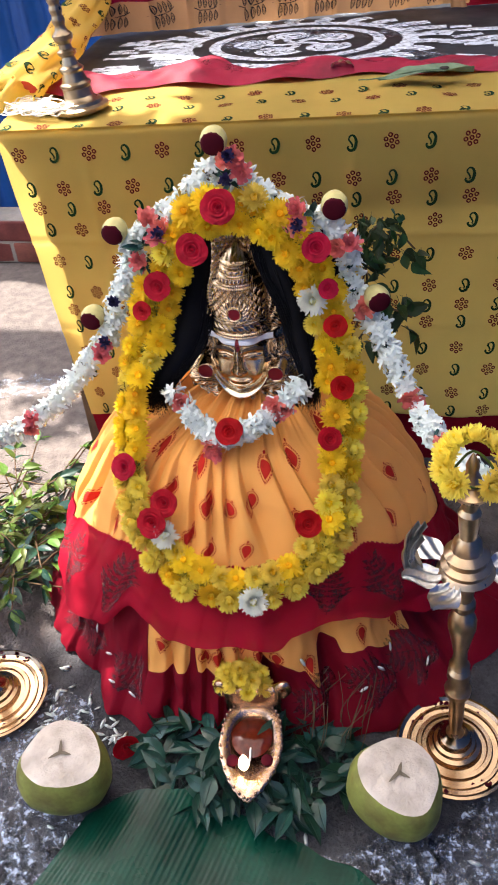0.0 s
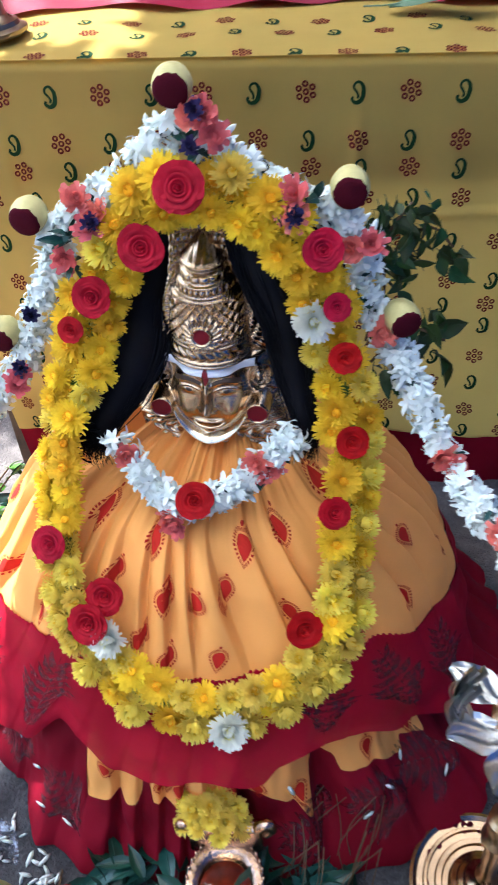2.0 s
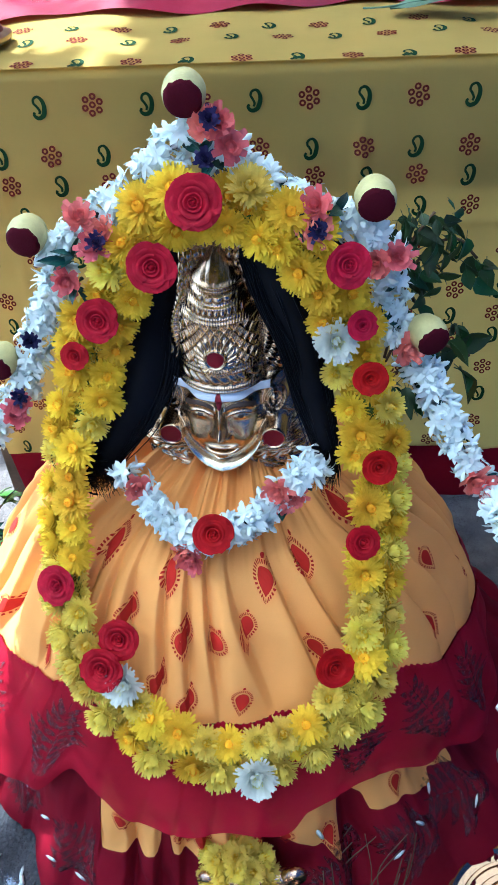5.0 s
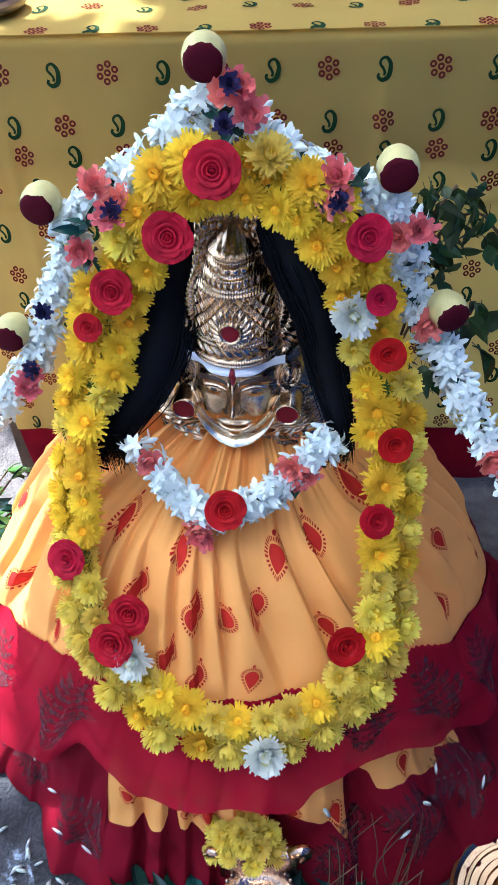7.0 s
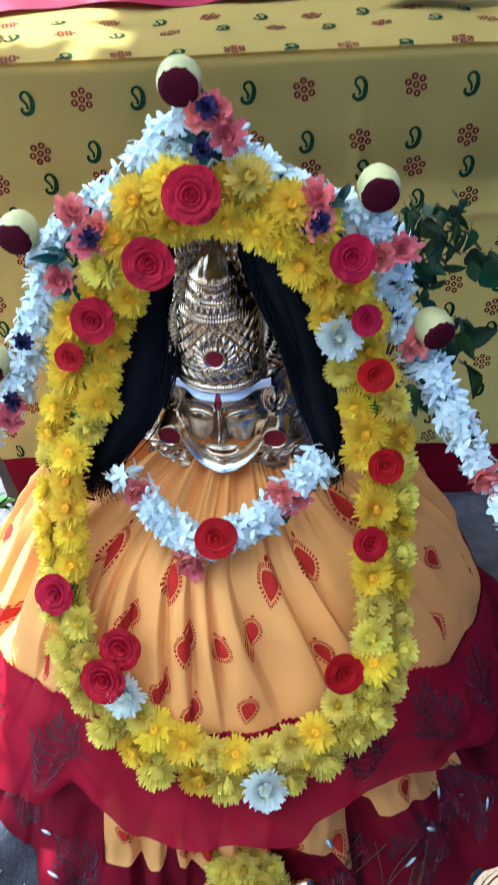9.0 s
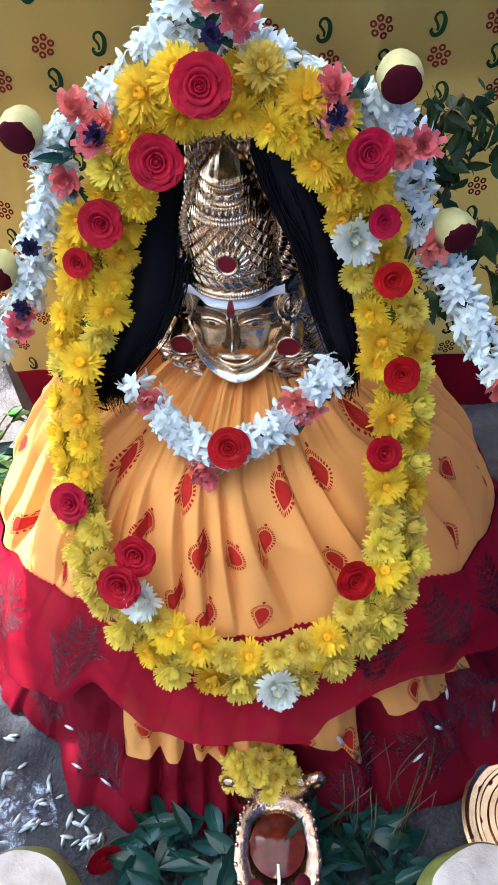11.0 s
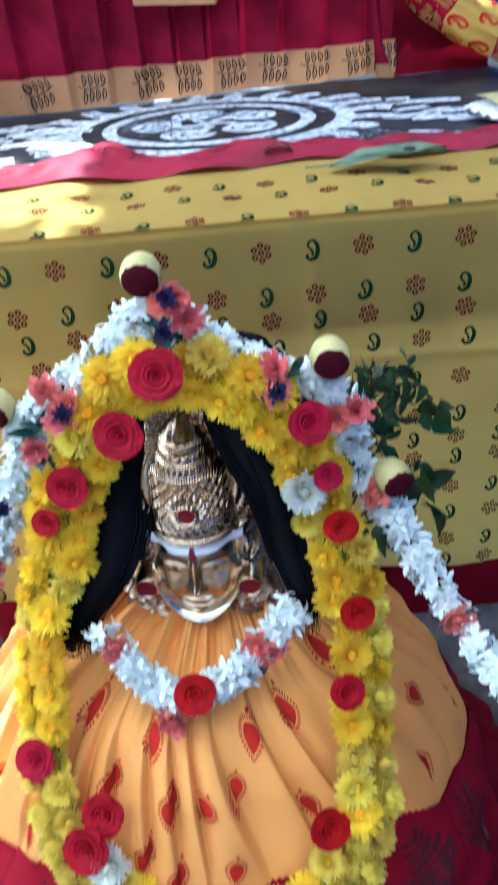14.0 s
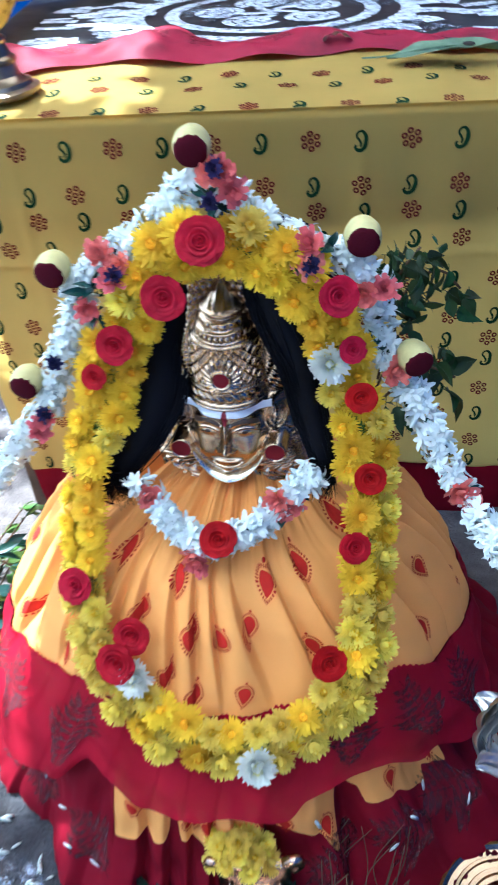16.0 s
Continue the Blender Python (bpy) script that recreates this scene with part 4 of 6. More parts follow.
def plate_depth(x, z):
    w = table_at(HALF, z)
    d = 0.036 * max(0.0, 1 - abs(x / w) ** 3.2) ** 0.5
    if z < 0.5485:  # the face between its ears
        inside = disc(math.hypot(x / 0.044, (z - 0.504) / 0.047), 1.0, 0.05)
        d += 0.020 * inside * (1 - (x / 0.062) ** 2)
        d += 0.014 * bump_at(x, z, 0, 0.4960, 0.0060, 0.0070) + 0.012 * bump_at(x, z, 0, 0.514, 0.0042, 0.018)
        smile = z - 0.4725 - 7.0 * x * x
        d += disc(abs(x), 0.016, 0.002) * (0.0040 * math.exp(-((smile - 0.0034) / 0.0022) ** 2) + 0.0048 * math.exp(-((smile + 0.0036) / 0.0026) ** 2) - 0.0030 * math.exp(-(smile / 0.0011) ** 2))
        d += 0.005 * bump_at(x, z, 0, 0.4620, 0.010, 0.005)
        for s in (-1, 1):
            d += 0.006 * bump_at(x, z, s * 0.0078, 0.4925, 0.0036, 0.0036)
            d += -0.0065 * bump_at(x, z, s * 0.0215, 0.5165, 0.0125, 0.0075) + 0.0058 * bump_at(x, z, s * 0.0215, 0.5150, 0.0095, 0.0044)
            lid = z - 0.5195 + 16 * (abs(x) - 0.0215) ** 2
            d += 0.0022 * math.exp(-(lid / 0.0011) ** 2) * disc(abs(x - s * 0.0215), 0.0125)
            d += 0.0035 * math.exp(-((z - 0.5305 + 22 * (abs(x) - 0.021) ** 2) / 0.0020) ** 2) * disc(abs(x - s * 0.021), 0.016)
            d += 0.0050 * bump_at(x, z, s * 0.027, 0.488, 0.012, 0.013)
            ear = math.hypot((x - s * 0.056) / 0.75, z - 0.522)
            d += (1 - inside) * (0.005 * math.exp(-((ear - 0.015) / 0.0022) ** 2) + 0.004 * math.exp(-((ear - 0.009) / 0.0016) ** 2) + 0.004 * disc(ear, 0.004))
        if z < 0.52:  # curls and collar outside the face
            d += (1 - inside) * 0.0026 * (math.sin(420 * x + 40 * math.sin(60 * z)) * math.sin(360 * z))
            m = math.exp(-((z - under_chin(x)) / 0.0066) ** 4) * disc(abs(x), 0.046, 0.002)
            d = d * (1 - m) + (0.064 - 0.30 * abs(x) - 0.9 * (z - under_chin(x))) * m
        drop = math.hypot(abs(x) - 0.0555, z - 0.4875)
        m = disc(drop, 0.0145, 0.0005)
        d = d * (1 - m) + (0.052 + 0.0030 * math.exp(-((drop - 0.0126) / 0.0011) ** 2)) * m
        d += 0.006 * disc(abs(z - 0.5435), 0.0060, 0.0008) * disc(abs(x), 0.058, 0.002)
        return d
    body = table_at(CROWN, z)
    if abs(x) < body:  # the tiered crown
        d = max(d * 0.5, 0.014 + 0.046 * (1 - (x / body) ** 2) ** 0.5 * min(1.0, body / 0.03))
        fine = 0.72 + 0.28 * beads(x, 0.0026)
        for zc, tall, size in ((0.5505, 0.0016, 0.003), (0.5555, 0.0020, 0.004), (0.5735, 0.0018, 0.0035), (0.5780, 0.0016, 0.003), (0.6290, 0.0024, 0.005), (0.6335, 0.0016, 0.003),
                               (0.6445, 0.0018, 0.0035), (0.6475, 0.0012, 0.002), (0.6555, 0.0016, 0.0035), (0.6585, 0.0012, 0.002), (0.6625, 0.0016, 0.003)):
            d += size * math.exp(-((z - zc) / tall) ** 2) * fine
        gem = math.hypot(x, z - 0.592)
        if 0.5575 < z < 0.5715:
            d += 0.0032 * beads(x + 0.003 * math.sin(400 * z), 0.0105) * math.sin(math.pi * (z - 0.5575) / 0.014)
        if 0.580 < z < 0.627:
            d += 0.0042 * (max(beads(x + 0.72 * z, 0.0092), beads(x - 0.72 * z, 0.0092)) ** 7) * (1 - disc(gem, 0.021))
        if 0.635 < z < 0.6440:
            d += 0.0045 * beads(x, 0.0062) ** 0.5 * math.sin(math.pi * (z - 0.635) / 0.009)
        if 0.648 < z < 0.6555:
            d += 0.0040 * beads(x, 0.0100) ** 0.4 * math.sin(math.pi * (z - 0.648) / 0.0075)
        if z < 0.628:
            d += 0.006 * disc(gem, 0.0115) + 0.003 * math.exp(-((gem - 0.0105) / 0.001) ** 2) + disc(gem, 0.021) * (1 - disc(gem, 0.0118)) * (0.002 + 0.0035 * abs(math.sin(11 * math.atan2(x, z - 0.585))))
        if z > 0.664:
            d -= 0.004 * (0.5 - abs(0.5 - (2.5 * math.atan2(x, 0.02) + 0.5) % 1.0))
    else:  # the ribbed fan behind it
        d = d * 0.30 + 0.012 + 0.0030 * abs(math.sin(31 * math.atan2(x, z - 0.600))) * min(1.0, (z - 0.5485) / 0.02) + 0.0026 * beads(math.hypot(x, z - 0.60), 0.011) * min(1.0, (z - 0.5485) / 0.02)
    return d


def plate(u, v):
    z = 0.418 + 0.324 * v
    x = u * table_at(HALF, z)
    return Vector((MX + x, MY - 0.004 - plate_depth(x, z) + 0.06 * (z - 0.58), z))


bm = sheet(plate, steps(-1, 1, 260), steps(0, 1, 420))
back = [v for v in bm.verts if any(e.is_boundary for e in v.link_edges)]
rim = bmesh.ops.extrude_edge_only(bm, edges=[e for e in bm.edges if e.is_boundary])["geom"]
for v in (g for g in rim if isinstance(g, bmesh.types.BMVert)):
    v.co.y += 0.02
for f in bm.faces:
    c = f.calc_center_median()
    x, z = c.x - MX, c.z
    chin = z - under_chin(x)
    if 0.5382 < z < 0.5480 and abs(x) < 0.051:
        f.material_index = 1
    if math.hypot(x, z - 0.592) < 0.0086 or math.hypot(abs(x) - 0.0555, z - 0.4875) < 0.0112 or (x / 0.0036) ** 2 + ((z - 0.5385) / 0.0100) ** 2 < 1:
        f.material_index = 2
    elif abs(z - 0.5315 + 22 * (abs(x) - 0.021) ** 2) < 0.0021 and 0.006 < abs(x) < 0.037:
        f.material_index = 3
    elif ((abs(x) - 0.0215) / 0.0034) ** 2 + ((z - 0.5150) / 0.0021) ** 2 < 1 or abs(z - 0.5192 + 16 * (abs(x) - 0.0215) ** 2) < 0.0006 and 0.010 < abs(x) < 0.033:
        f.material_index = 3
    elif abs(x) < 0.046 and abs(chin) < 0.0062:
        f.material_index = 4
    elif 0.026 < abs(x) < 0.050 and -0.0125 < chin < -0.0072:
        f.material_index = 2
figure = part("statue_face_plate", bm, [GILT, ASH, GEM, EYE_DARK, GILT_BRIGHT], None)
tagged(figure, "gilded embossed metal statue face with tiered crown and white forehead band", "statue")

# ---- black hair ----
hair = thing("black_hair_tresses", "long black hair falling on both sides of the gilded statue face", "hair")


def tress(points, radius, strands, seed, wild=0.005):
    r = random.Random(seed)
    bm = tube(points, radius, 12, None, 30, lambda s: 0.55 + 0.6 * math.sin(math.pi * min(1, s * 0.9 + 0.1)))
    for _ in range(strands):
        a, k = r.uniform(0, 6.28), r.uniform(0.6, 1.2)
        off = Vector((math.cos(a), 0.5 * math.sin(a) - 0.35, 0.3 * math.sin(a))) * radius * k
        line = [Vector(p) + off * (0.5 + 0.6 * math.sin(math.pi * min(1, i / (len(points) - 1) * 0.9 + 0.1))) + Vector((r.uniform(-1, 1), r.uniform(-1, 1), r.uniform(-1, 1))) * wild for i, p in enumerate(points)]
        end = line[-1]
        line += [end + Vector((r.uniform(-0.012, 0.006), -0.004, -0.008 - r.uniform(0, 0.03)))]
        tube(line, 0.0010, 4, bm, 18, lambda s: 1 - 0.8 * s ** 3)
    return bm


part("tress", tress([(0.020, 1.060, 0.695), (-0.026, 1.050, 0.655), (-0.046, 1.022, 0.605), (-0.053, 0.996, 0.555), (-0.069, 0.960, 0.510), (-0.098, 0.926, 0.466)], 0.031, 460, 1), HAIR, hair, kind="stuff")
part("tress", tress([(0.052, 1.035, 0.735), (0.068, 1.010, 0.700), (0.090, 0.990, 0.648), (0.112, 0.978, 0.602), (0.126, 0.960, 0.547), (0.144, 0.932, 0.484)], 0.0185, 420, 2), HAIR, hair, kind="stuff")
part("loose_hair", tress([(-0.01, 1.16, 0.63), (0.03, 1.175, 0.652), (0.075, 1.185, 0.652), (0.115, 1.175, 0.630), (0.150, 1.15, 0.58)], 0.015, 520, 4, 0.011), HAIR, hair, kind="stuff")
part("crown_of_hair", tress([(-0.07, 1.09, 0.58), (-0.03, 1.105, 0.652), (0.030, 1.120, 0.690), (0.085, 1.120, 0.660), (0.115, 1.11, 0.622), (0.140, 1.09, 0.56)], 0.020, 420, 3), HAIR, hair, kind="stuff")
bm = bmesh.new()
g = random.Random(15)
for k in range(44):
    x, y, z = -0.106 + g.uniform(-0.014, 0.012), 0.924 + g.uniform(-0.012, 0.01), 0.478 + g.uniform(-0.016, 0.024)
    r, t0 = g.uniform(0.010, 0.017), g.uniform(0, 2)
    tube([(x + r * math.cos(t0 + t) - 0.004 * t, y - 0.003 * t, z + r * math.sin(t0 + t) - 0.003 * t) for t in steps(0, 4.2, 7)], 0.0012, 4, bm, 18)
part("curl", bm, HAIR, hair, kind="stuff")
bm = bmesh.new()
bmesh.ops.create_uvsphere(bm, u_segments=32, v_segments=20, radius=1.0)
for v in bm.verts:
    v.co = Vector((MX + 0.094 * v.co.x, 1.078 + 0.052 * v.co.y, 0.585 + 0.110 * v.co.z)) + Vector((0, 0, 0))
part("back_of_hair", bm, HAIR, hair)


# ---- flowers ----
def petal(bm, heart, long, wide, angle, lift, curl, material=0, n=3, tip=0.25, notch=0.0):
    """One petal from the flower's heart outwards, with a raised edge."""
    c, s = math.cos(angle), math.sin(angle)
    rows = []
    for i in range(1, n + 1):
        t = i / n
        w = wide / 2 * (math.sin(math.pi * min(1.0, 0.18 + 0.82 * t * 0.8)) if i < n else tip)
        out, up = long * t * math.cos(lift + curl * t), long * t * math.sin(lift + curl * t)
        cup = 0.25 * w
        rows.append([bm.verts.new((out * c - y * s, out * s + y * c, up + (cup if k != 1 else 0.0) - (notch if i == n and k == 1 else 0)))
                     for k, y in enumerate((-w, 0.0, w))])
    for k in range(2):
        bm.faces.new((heart, rows[0][k], rows[0][k + 1])).material_index = material
    for a, b in zip(rows, rows[1:]):
        for k in range(2):
            bm.faces.new((a[k], b[k], b[k + 1], a[k + 1])).material_index = material


MUM_LAYERS = ((34, 1.0, -0.10, 0), (36, 0.99, 0.05, 0), (35, 0.95, 0.20, 0), (34, 0.90, 0.35, 0), (32, 0.84, 0.50, 0), (30, 0.77, 0.66, 0), (27, 0.69, 0.83, 0), (22, 0.61, 1.00, 1), (18, 0.55, 1.17, 1), (13, 0.50, 1.34, 1))


def chrysanthemum(seed, r=0.0275, wide=0.0038, open_heart=True):
    """Many narrow petals, layer over layer; the middle is a low golden eye or closes to a ball."""
    g = random.Random(seed)
    bm = bmesh.new()
    heart = bm.verts.new((0, 0, 0))
    for n, long, lift, kind in MUM_LAYERS:
        turn = g.uniform(0, 6)
        for k in range(n):
            size = long * (0.86 if kind and open_heart else 1.0 + 0.14 * (1 - open_heart) * lift)
            petal(bm, heart, r * size * g.uniform(0.84, 1.06), wide * (0.72 if kind else 1.0) * g.uniform(0.85, 1.2), turn + 2 * math.pi * k / n + g.uniform(-0.11, 0.11),
                  lift + g.uniform(-0.12, 0.12), (0.10 if open_heart else 0.34) + g.uniform(-0.25, 0.35), kind, 3, 0.48)
    base = len(bm.faces)
    lathe([(0.0055, 0.002), (0.0058, 0.0100), (0.0042, 0.0122), (0.0, 0.0132)], 10, bm)
    bm.faces.ensure_lookup_table()
    for f in bm.faces[base:]:
        f.material_index = 1
    for k in range(16):
        petal(bm, heart, r * 0.52, 0.0026, g.uniform(0, 6.28), g.uniform(1.25, 1.55), 0.1, 1, 3, 0.6)
    return bm


ROSE_LAYERS = ((5, 1.00, 0.20, 0.90), (5, 0.84, 0.25, 0.92), (4, 0.60, 0.28, 1.05), (3, 0.36, 0.29, 1.25), (3, 0.20, 0.31, 1.25), (2, 0.10, 0.33, 1.7))


def rose(seed, r=0.025):
    """An open rose: rounded petals wrapped round the heart in layers, their lips rolled outwards."""
    g = random.Random(seed)
    bm = bmesh.new()
    heart = bm.verts.new((0, 0, -0.34 * r))
    for n, far, high, half in ROSE_LAYERS:
        turn = g.uniform(0, 6)
        for k in range(n):
            mid, f, h = turn + 2 * math.pi * k / n + g.uniform(-0.22, 0.22), far * g.uniform(0.90, 1.08), high + g.uniform(-0.04, 0.03)
            lean = g.uniform(0.02, 0.05)

            def at(q, t):
                """q across the petal from -1 to 1, t from its foot to its lip."""
                t = t * (1 - 0.16 * q ** 4)
                out = f * (0.16 + 0.84 * t ** 0.8) + 0.020 * q
                up = h * math.sin(math.pi / 2 * min(1.0, t * 1.12)) - 0.12 * (1 - t) - 0.7 * max(0.0, t - 0.86) ** 1.4 + lean * q
                up += 0.014 * math.sin(5 * q + 9 * mid) * t
                a = mid + q * half * math.sin(math.pi / 2 * min(1.0, 0.35 + t))
                return Vector((r * out * math.cos(a), r * out * math.sin(a), r * up))

            first = len(bm.verts)
            sheet(at, steps(-1, 1, 8), steps(0, 1, 6), bm)
            bm.verts.ensure_lookup_table()
            for i in range(8):
                bm.faces.new((heart, bm.verts[first + i + 1], bm.verts[first + i]))
    first = len(bm.verts)
    lathe([(0.16 * r, -0.10 * r), (0.13 * r, 0.16 * r), (0.06 * r, 0.26 * r), (0.01 * r, 0.30 * r)], 12, bm)
    bm.verts.ensure_lookup_table()
    for i in range(12):
        bm.faces.new((heart, bm.verts[first + (i + 1) % 12], bm.verts[first + i]))
    for k in range(6):  # outermost petals, bent back
        petal(bm, heart, r * 1.0, r * 0.95, k * math.pi / 3 + turn, 0.26, -0.1, 0, 4, 0.6)
    return bm


def jasmine(seed):
    g = random.Random(seed)
    bm = bmesh.new()
    heart = bm.verts.new((0, 0, 0))
    n = g.choice((5, 6, 6))
    if seed > 5:  # a closed bud on its long throat
        tube([(0, 0, -0.012), (0, 0, -0.002), (0.001, 0, 0.006), (0.002, 0, 0.014)], 0.0026, 7, bm, 10, lambda s: 0.45 + 0.75 * math.sin(math.pi * max(0, s - 0.25) / 0.78) if s < 1 else 0.1)
        return bm
    for k in range(n):
        petal(bm, heart, 0.0142 * g.uniform(0.85, 1.15), 0.0062, 2 * math.pi * k / n + g.uniform(-0.2, 0.2), 0.40 + g.uniform(-0.35, 0.5), -0.3 + g.uniform(-0.3, 0.3), 0, 4, 0.06)
    low = [bm.verts.new((0.0015 * math.cos(k), 0.0015 * math.sin(k), -0.010)) for k in (0, 2.1, 4.2)]
    for k in range(3):
        bm.faces.new((heart, low[k], low[(k + 1) % 3]))
    return bm


def frill(seed):
    g = random.Random(seed)
    bm = bmesh.new()
    heart = bm.verts.new((0, 0, 0))
    for n, long, lift in ((12, 1.0, 0.0), (12, 0.92, 0.3), (10, 0.80, 0.6), (8, 0.66, 0.9), (6, 0.5, 1.2)):
        for k in range(n):
            petal(bm, heart, 0.017 * long * g.uniform(0.75, 1.15), 0.0068, 2 * math.pi * k / n + g.uniform(-0.3, 0.3), lift + g.uniform(-0.2, 0.2), 0.3 + g.uniform(-0.4, 0.4), 0, 4, 0.7, -0.0015)
    return bm


def leaf_shape(long=0.05, wide=0.022, bend=0.25, fold=0.3):
    bm = bmesh.new()
    rows = []
    for i in range(9):
        t = i / 8
        w = wide / 2 * math.sin(math.pi * t ** 0.8) * (1.0 + 0.05 * math.sin(20 * t)) + 0.0002
        z = -bend * long * t * t
        rows.append([bm.verts.new((long * t, y * w, z + fold * abs(y) * w * 0.8)) for y in (-1, -0.5, 0, 0.5, 1)])
    for a, b in zip(rows, rows[1:]):
        for k in range(4):
            bm.faces.new((a[k], a[k + 1], b[k + 1], b[k]))
    tube([(-0.012, 0, 0.001), (0, 0, 0), (long * 0.5, 0, -bend * long * 0.25 + 0.0004), (long * 0.96, 0, -bend * long * 0.92 + 0.0004)], 0.0006, 4, bm, 8)
    return bm


def mesh_of(name, bm, *materials):
    ob = part(name, bm, list(materials))
    data = ob.data
    bpy.data.objects.remove(ob)
    return data


MUMS = [mesh_of("chrysanthemum", chrysanthemum(k), YELLOW_PETAL, YELLOW_EYE) for k in range(5)]
LEMON_MUMS = [mesh_of("lemon_chrysanthemum", chrysanthemum(20 + k, 0.0255, 0.0037, False), LEMON_PETAL, YELLOW_PETAL) for k in range(4)]
WHITE_MUMS = [mesh_of("white_chrysanthemum", chrysanthemum(40 + k, 0.0265, 0.0046, False), CREAM_PETAL, PALE_HEART) for k in range(2)]
ROSES = [mesh_of("rose", rose(k), ROSE_RED) for k in range(4)]
JASMINES = [mesh_of("jasmine_flower", jasmine(k), WHITE_PETAL) for k in range(8)]
FRILLS = [mesh_of("coral_flower", frill(k), CORAL) for k in range(4)]
VIOLETS = [mesh_of("violet_flower", frill(10 + k), VIOLET) for k in range(2)]
LEAVES = [mesh_of("leaf", leaf_shape(0.05, 0.021, 0.25, 0.3), LEAF), mesh_of("leaf", leaf_shape(0.058, 0.019, 0.1, 0.5), LEAF), mesh_of("leaf", leaf_shape(0.042, 0.022, 0.45, 0.2), LEAF)]
LIGHT_LEAVES = [mesh_of("leaf", leaf_shape(0.05, 0.022, 0.25, 0.3), LEAF_LIGHT), mesh_of("leaf", leaf_shape(0.04, 0.017, 0.4, 0.4), LEAF_LIGHT)]
WIDE_LEAVES = [mesh_of("leaf", leaf_shape(0.042, 0.027, 0.5, 0.5), TWIG_LEAF), mesh_of("leaf", leaf_shape(0.046, 0.024, 0.75, 0.3), TWIG_LEAF), mesh_of("leaf", leaf_shape(0.036, 0.022, 0.3, -0.5), TWIG_LEAF)]

TOWARDS = Vector((0.10, -0.80, 0.55)).normalized()


def lie_of(p):
    """Which way the dress or the flower wall faces at a place."""
    if p.z > 0.50:
        return Vector((0.25 * (p.x - 0.03) * 3, -1.0, 0.30)).normalized()
    flat = Vector((p.x - CX, p.y - CY, 0)).normalized()
    return (flat + Vector((0, 0, 0.75))).normalized()


def forward(p):
    """Out of the flower wall, leaning upwards more the lower it is."""
    return Vector((0.15 - 0.9 * p.x, -0.60, 1.02 - p.z)).normalized()


YELLOW_LINE = [(-0.008, 0.968, 0.726), (-0.040, 0.967, 0.691), (-0.070, 0.966, 0.641), (-0.090, 0.961, 0.591), (-0.106, 0.938, 0.544), (-0.118, 0.914, 0.496), (-0.123, 0.879, 0.455),
               (-0.119, 0.855, 0.429), (-0.114, 0.828, 0.397), (-0.110, 0.798, 0.368), (-0.091, 0.766, 0.336), (-0.043, 0.725, 0.290), (0.006, 0.709, 0.273), (0.053, 0.708, 0.272),
               (0.094, 0.712, 0.277), (0.139, 0.727, 0.292), (0.172, 0.752, 0.320), (0.192, 0.780, 0.351), (0.190, 0.817, 0.385), (0.191, 0.852, 0.424), (0.191, 0.882, 0.459),
               (0.190, 0.915, 0.498), (0.185, 0.933, 0.534), (0.166, 0.953, 0.574), (0.157, 0.965, 0.612), (0.142, 0.966, 0.656), (0.120, 0.967, 0.692), (0.075, 0.968, 0.727), (0.035, 0.968, 0.736)]
ROSE_SPOTS = [(0.021, 0.950, 0.750, 1.02), (-0.028, 0.949, 0.689, 0.98), (-0.087, 0.948, 0.631, 0.90), (-0.116, 0.943, 0.592, 0.62), (-0.135, 0.812, 0.396, 0.92), (-0.066, 0.775, 0.364, 0.92),
              (-0.081, 0.752, 0.344, 1.0), (0.159, 0.765, 0.356, 0.85), (0.181, 0.850, 0.446, 0.76), (0.194, 0.900, 0.502, 0.76), (0.180, 0.938, 0.581, 0.72), (0.169, 0.950, 0.633, 0.62),
              (0.153, 0.949, 0.695, 0.84)]
ROSE_SPOTS = [(*(Vector(q[:3]) + forward(Vector(q[:3])) * 0.016 + Vector((0.006 if q[0] < 0 else 0.0, 0, 0))), q[3]) for q in ROSE_SPOTS]
WHITE_SPOTS = [(0.146, 0.950, 0.611), (0.086, 0.690, 0.260), (-0.054, 0.745, 0.323)]

garland = thing("chrysanthemum_garland", "thick garland of yellow chrysanthemums and red roses hung round the figure", "garland")
part("string", tube(YELLOW_LINE + YELLOW_LINE[:1], 0.010, 8, None, 160), LEAF_LIGHT, garland, "green stems tied inside the garland")
rng = random.Random(12)
line = smooth_line(YELLOW_LINE + YELLOW_LINE[:1], 96)
for i, p in enumerate(line[:-1]):
    ahead = (line[i + 1] - p).normalized()
    up = lie_of(p)
    across = ahead.cross(up).normalized()
    for side in ((-1, 0.2), (1, -0.2))[i % 2]:
        spot = p + across * (side * (0.0180 if p.x < 0 and 0.42 < p.z < 0.62 else 0.0150) + rng.uniform(-0.005, 0.005)) + ahead * rng.uniform(-0.005, 0.005) + up * (0.010 if abs(side) == 1 else 0.0)
        if any((spot - Vector(q[:3])).length < 0.0285 * q[3] for q in ROSE_SPOTS) or any((spot - Vector(q)).length < 0.018 for q in WHITE_SPOTS):
            continue
        spot.z += 0.006 * max(0.0, min(1.0, (p.z - 0.66) / 0.05))
        tilt = (up + across * side * 0.50 + TOWARDS * 0.3 + Vector((rng.uniform(-1, 1), rng.uniform(-1, 1), rng.uniform(-1, 1))) * 0.28).normalized()
        pale = p.z < 0.40 and rng.random() < 0.75 or rng.random() < 0.25
        piece("chrysanthemum", rng.choice(LEMON_MUMS if pale else MUMS), facing(spot, tilt, rng.uniform(0, 360), rng.uniform(0.68, 0.92)), garland)
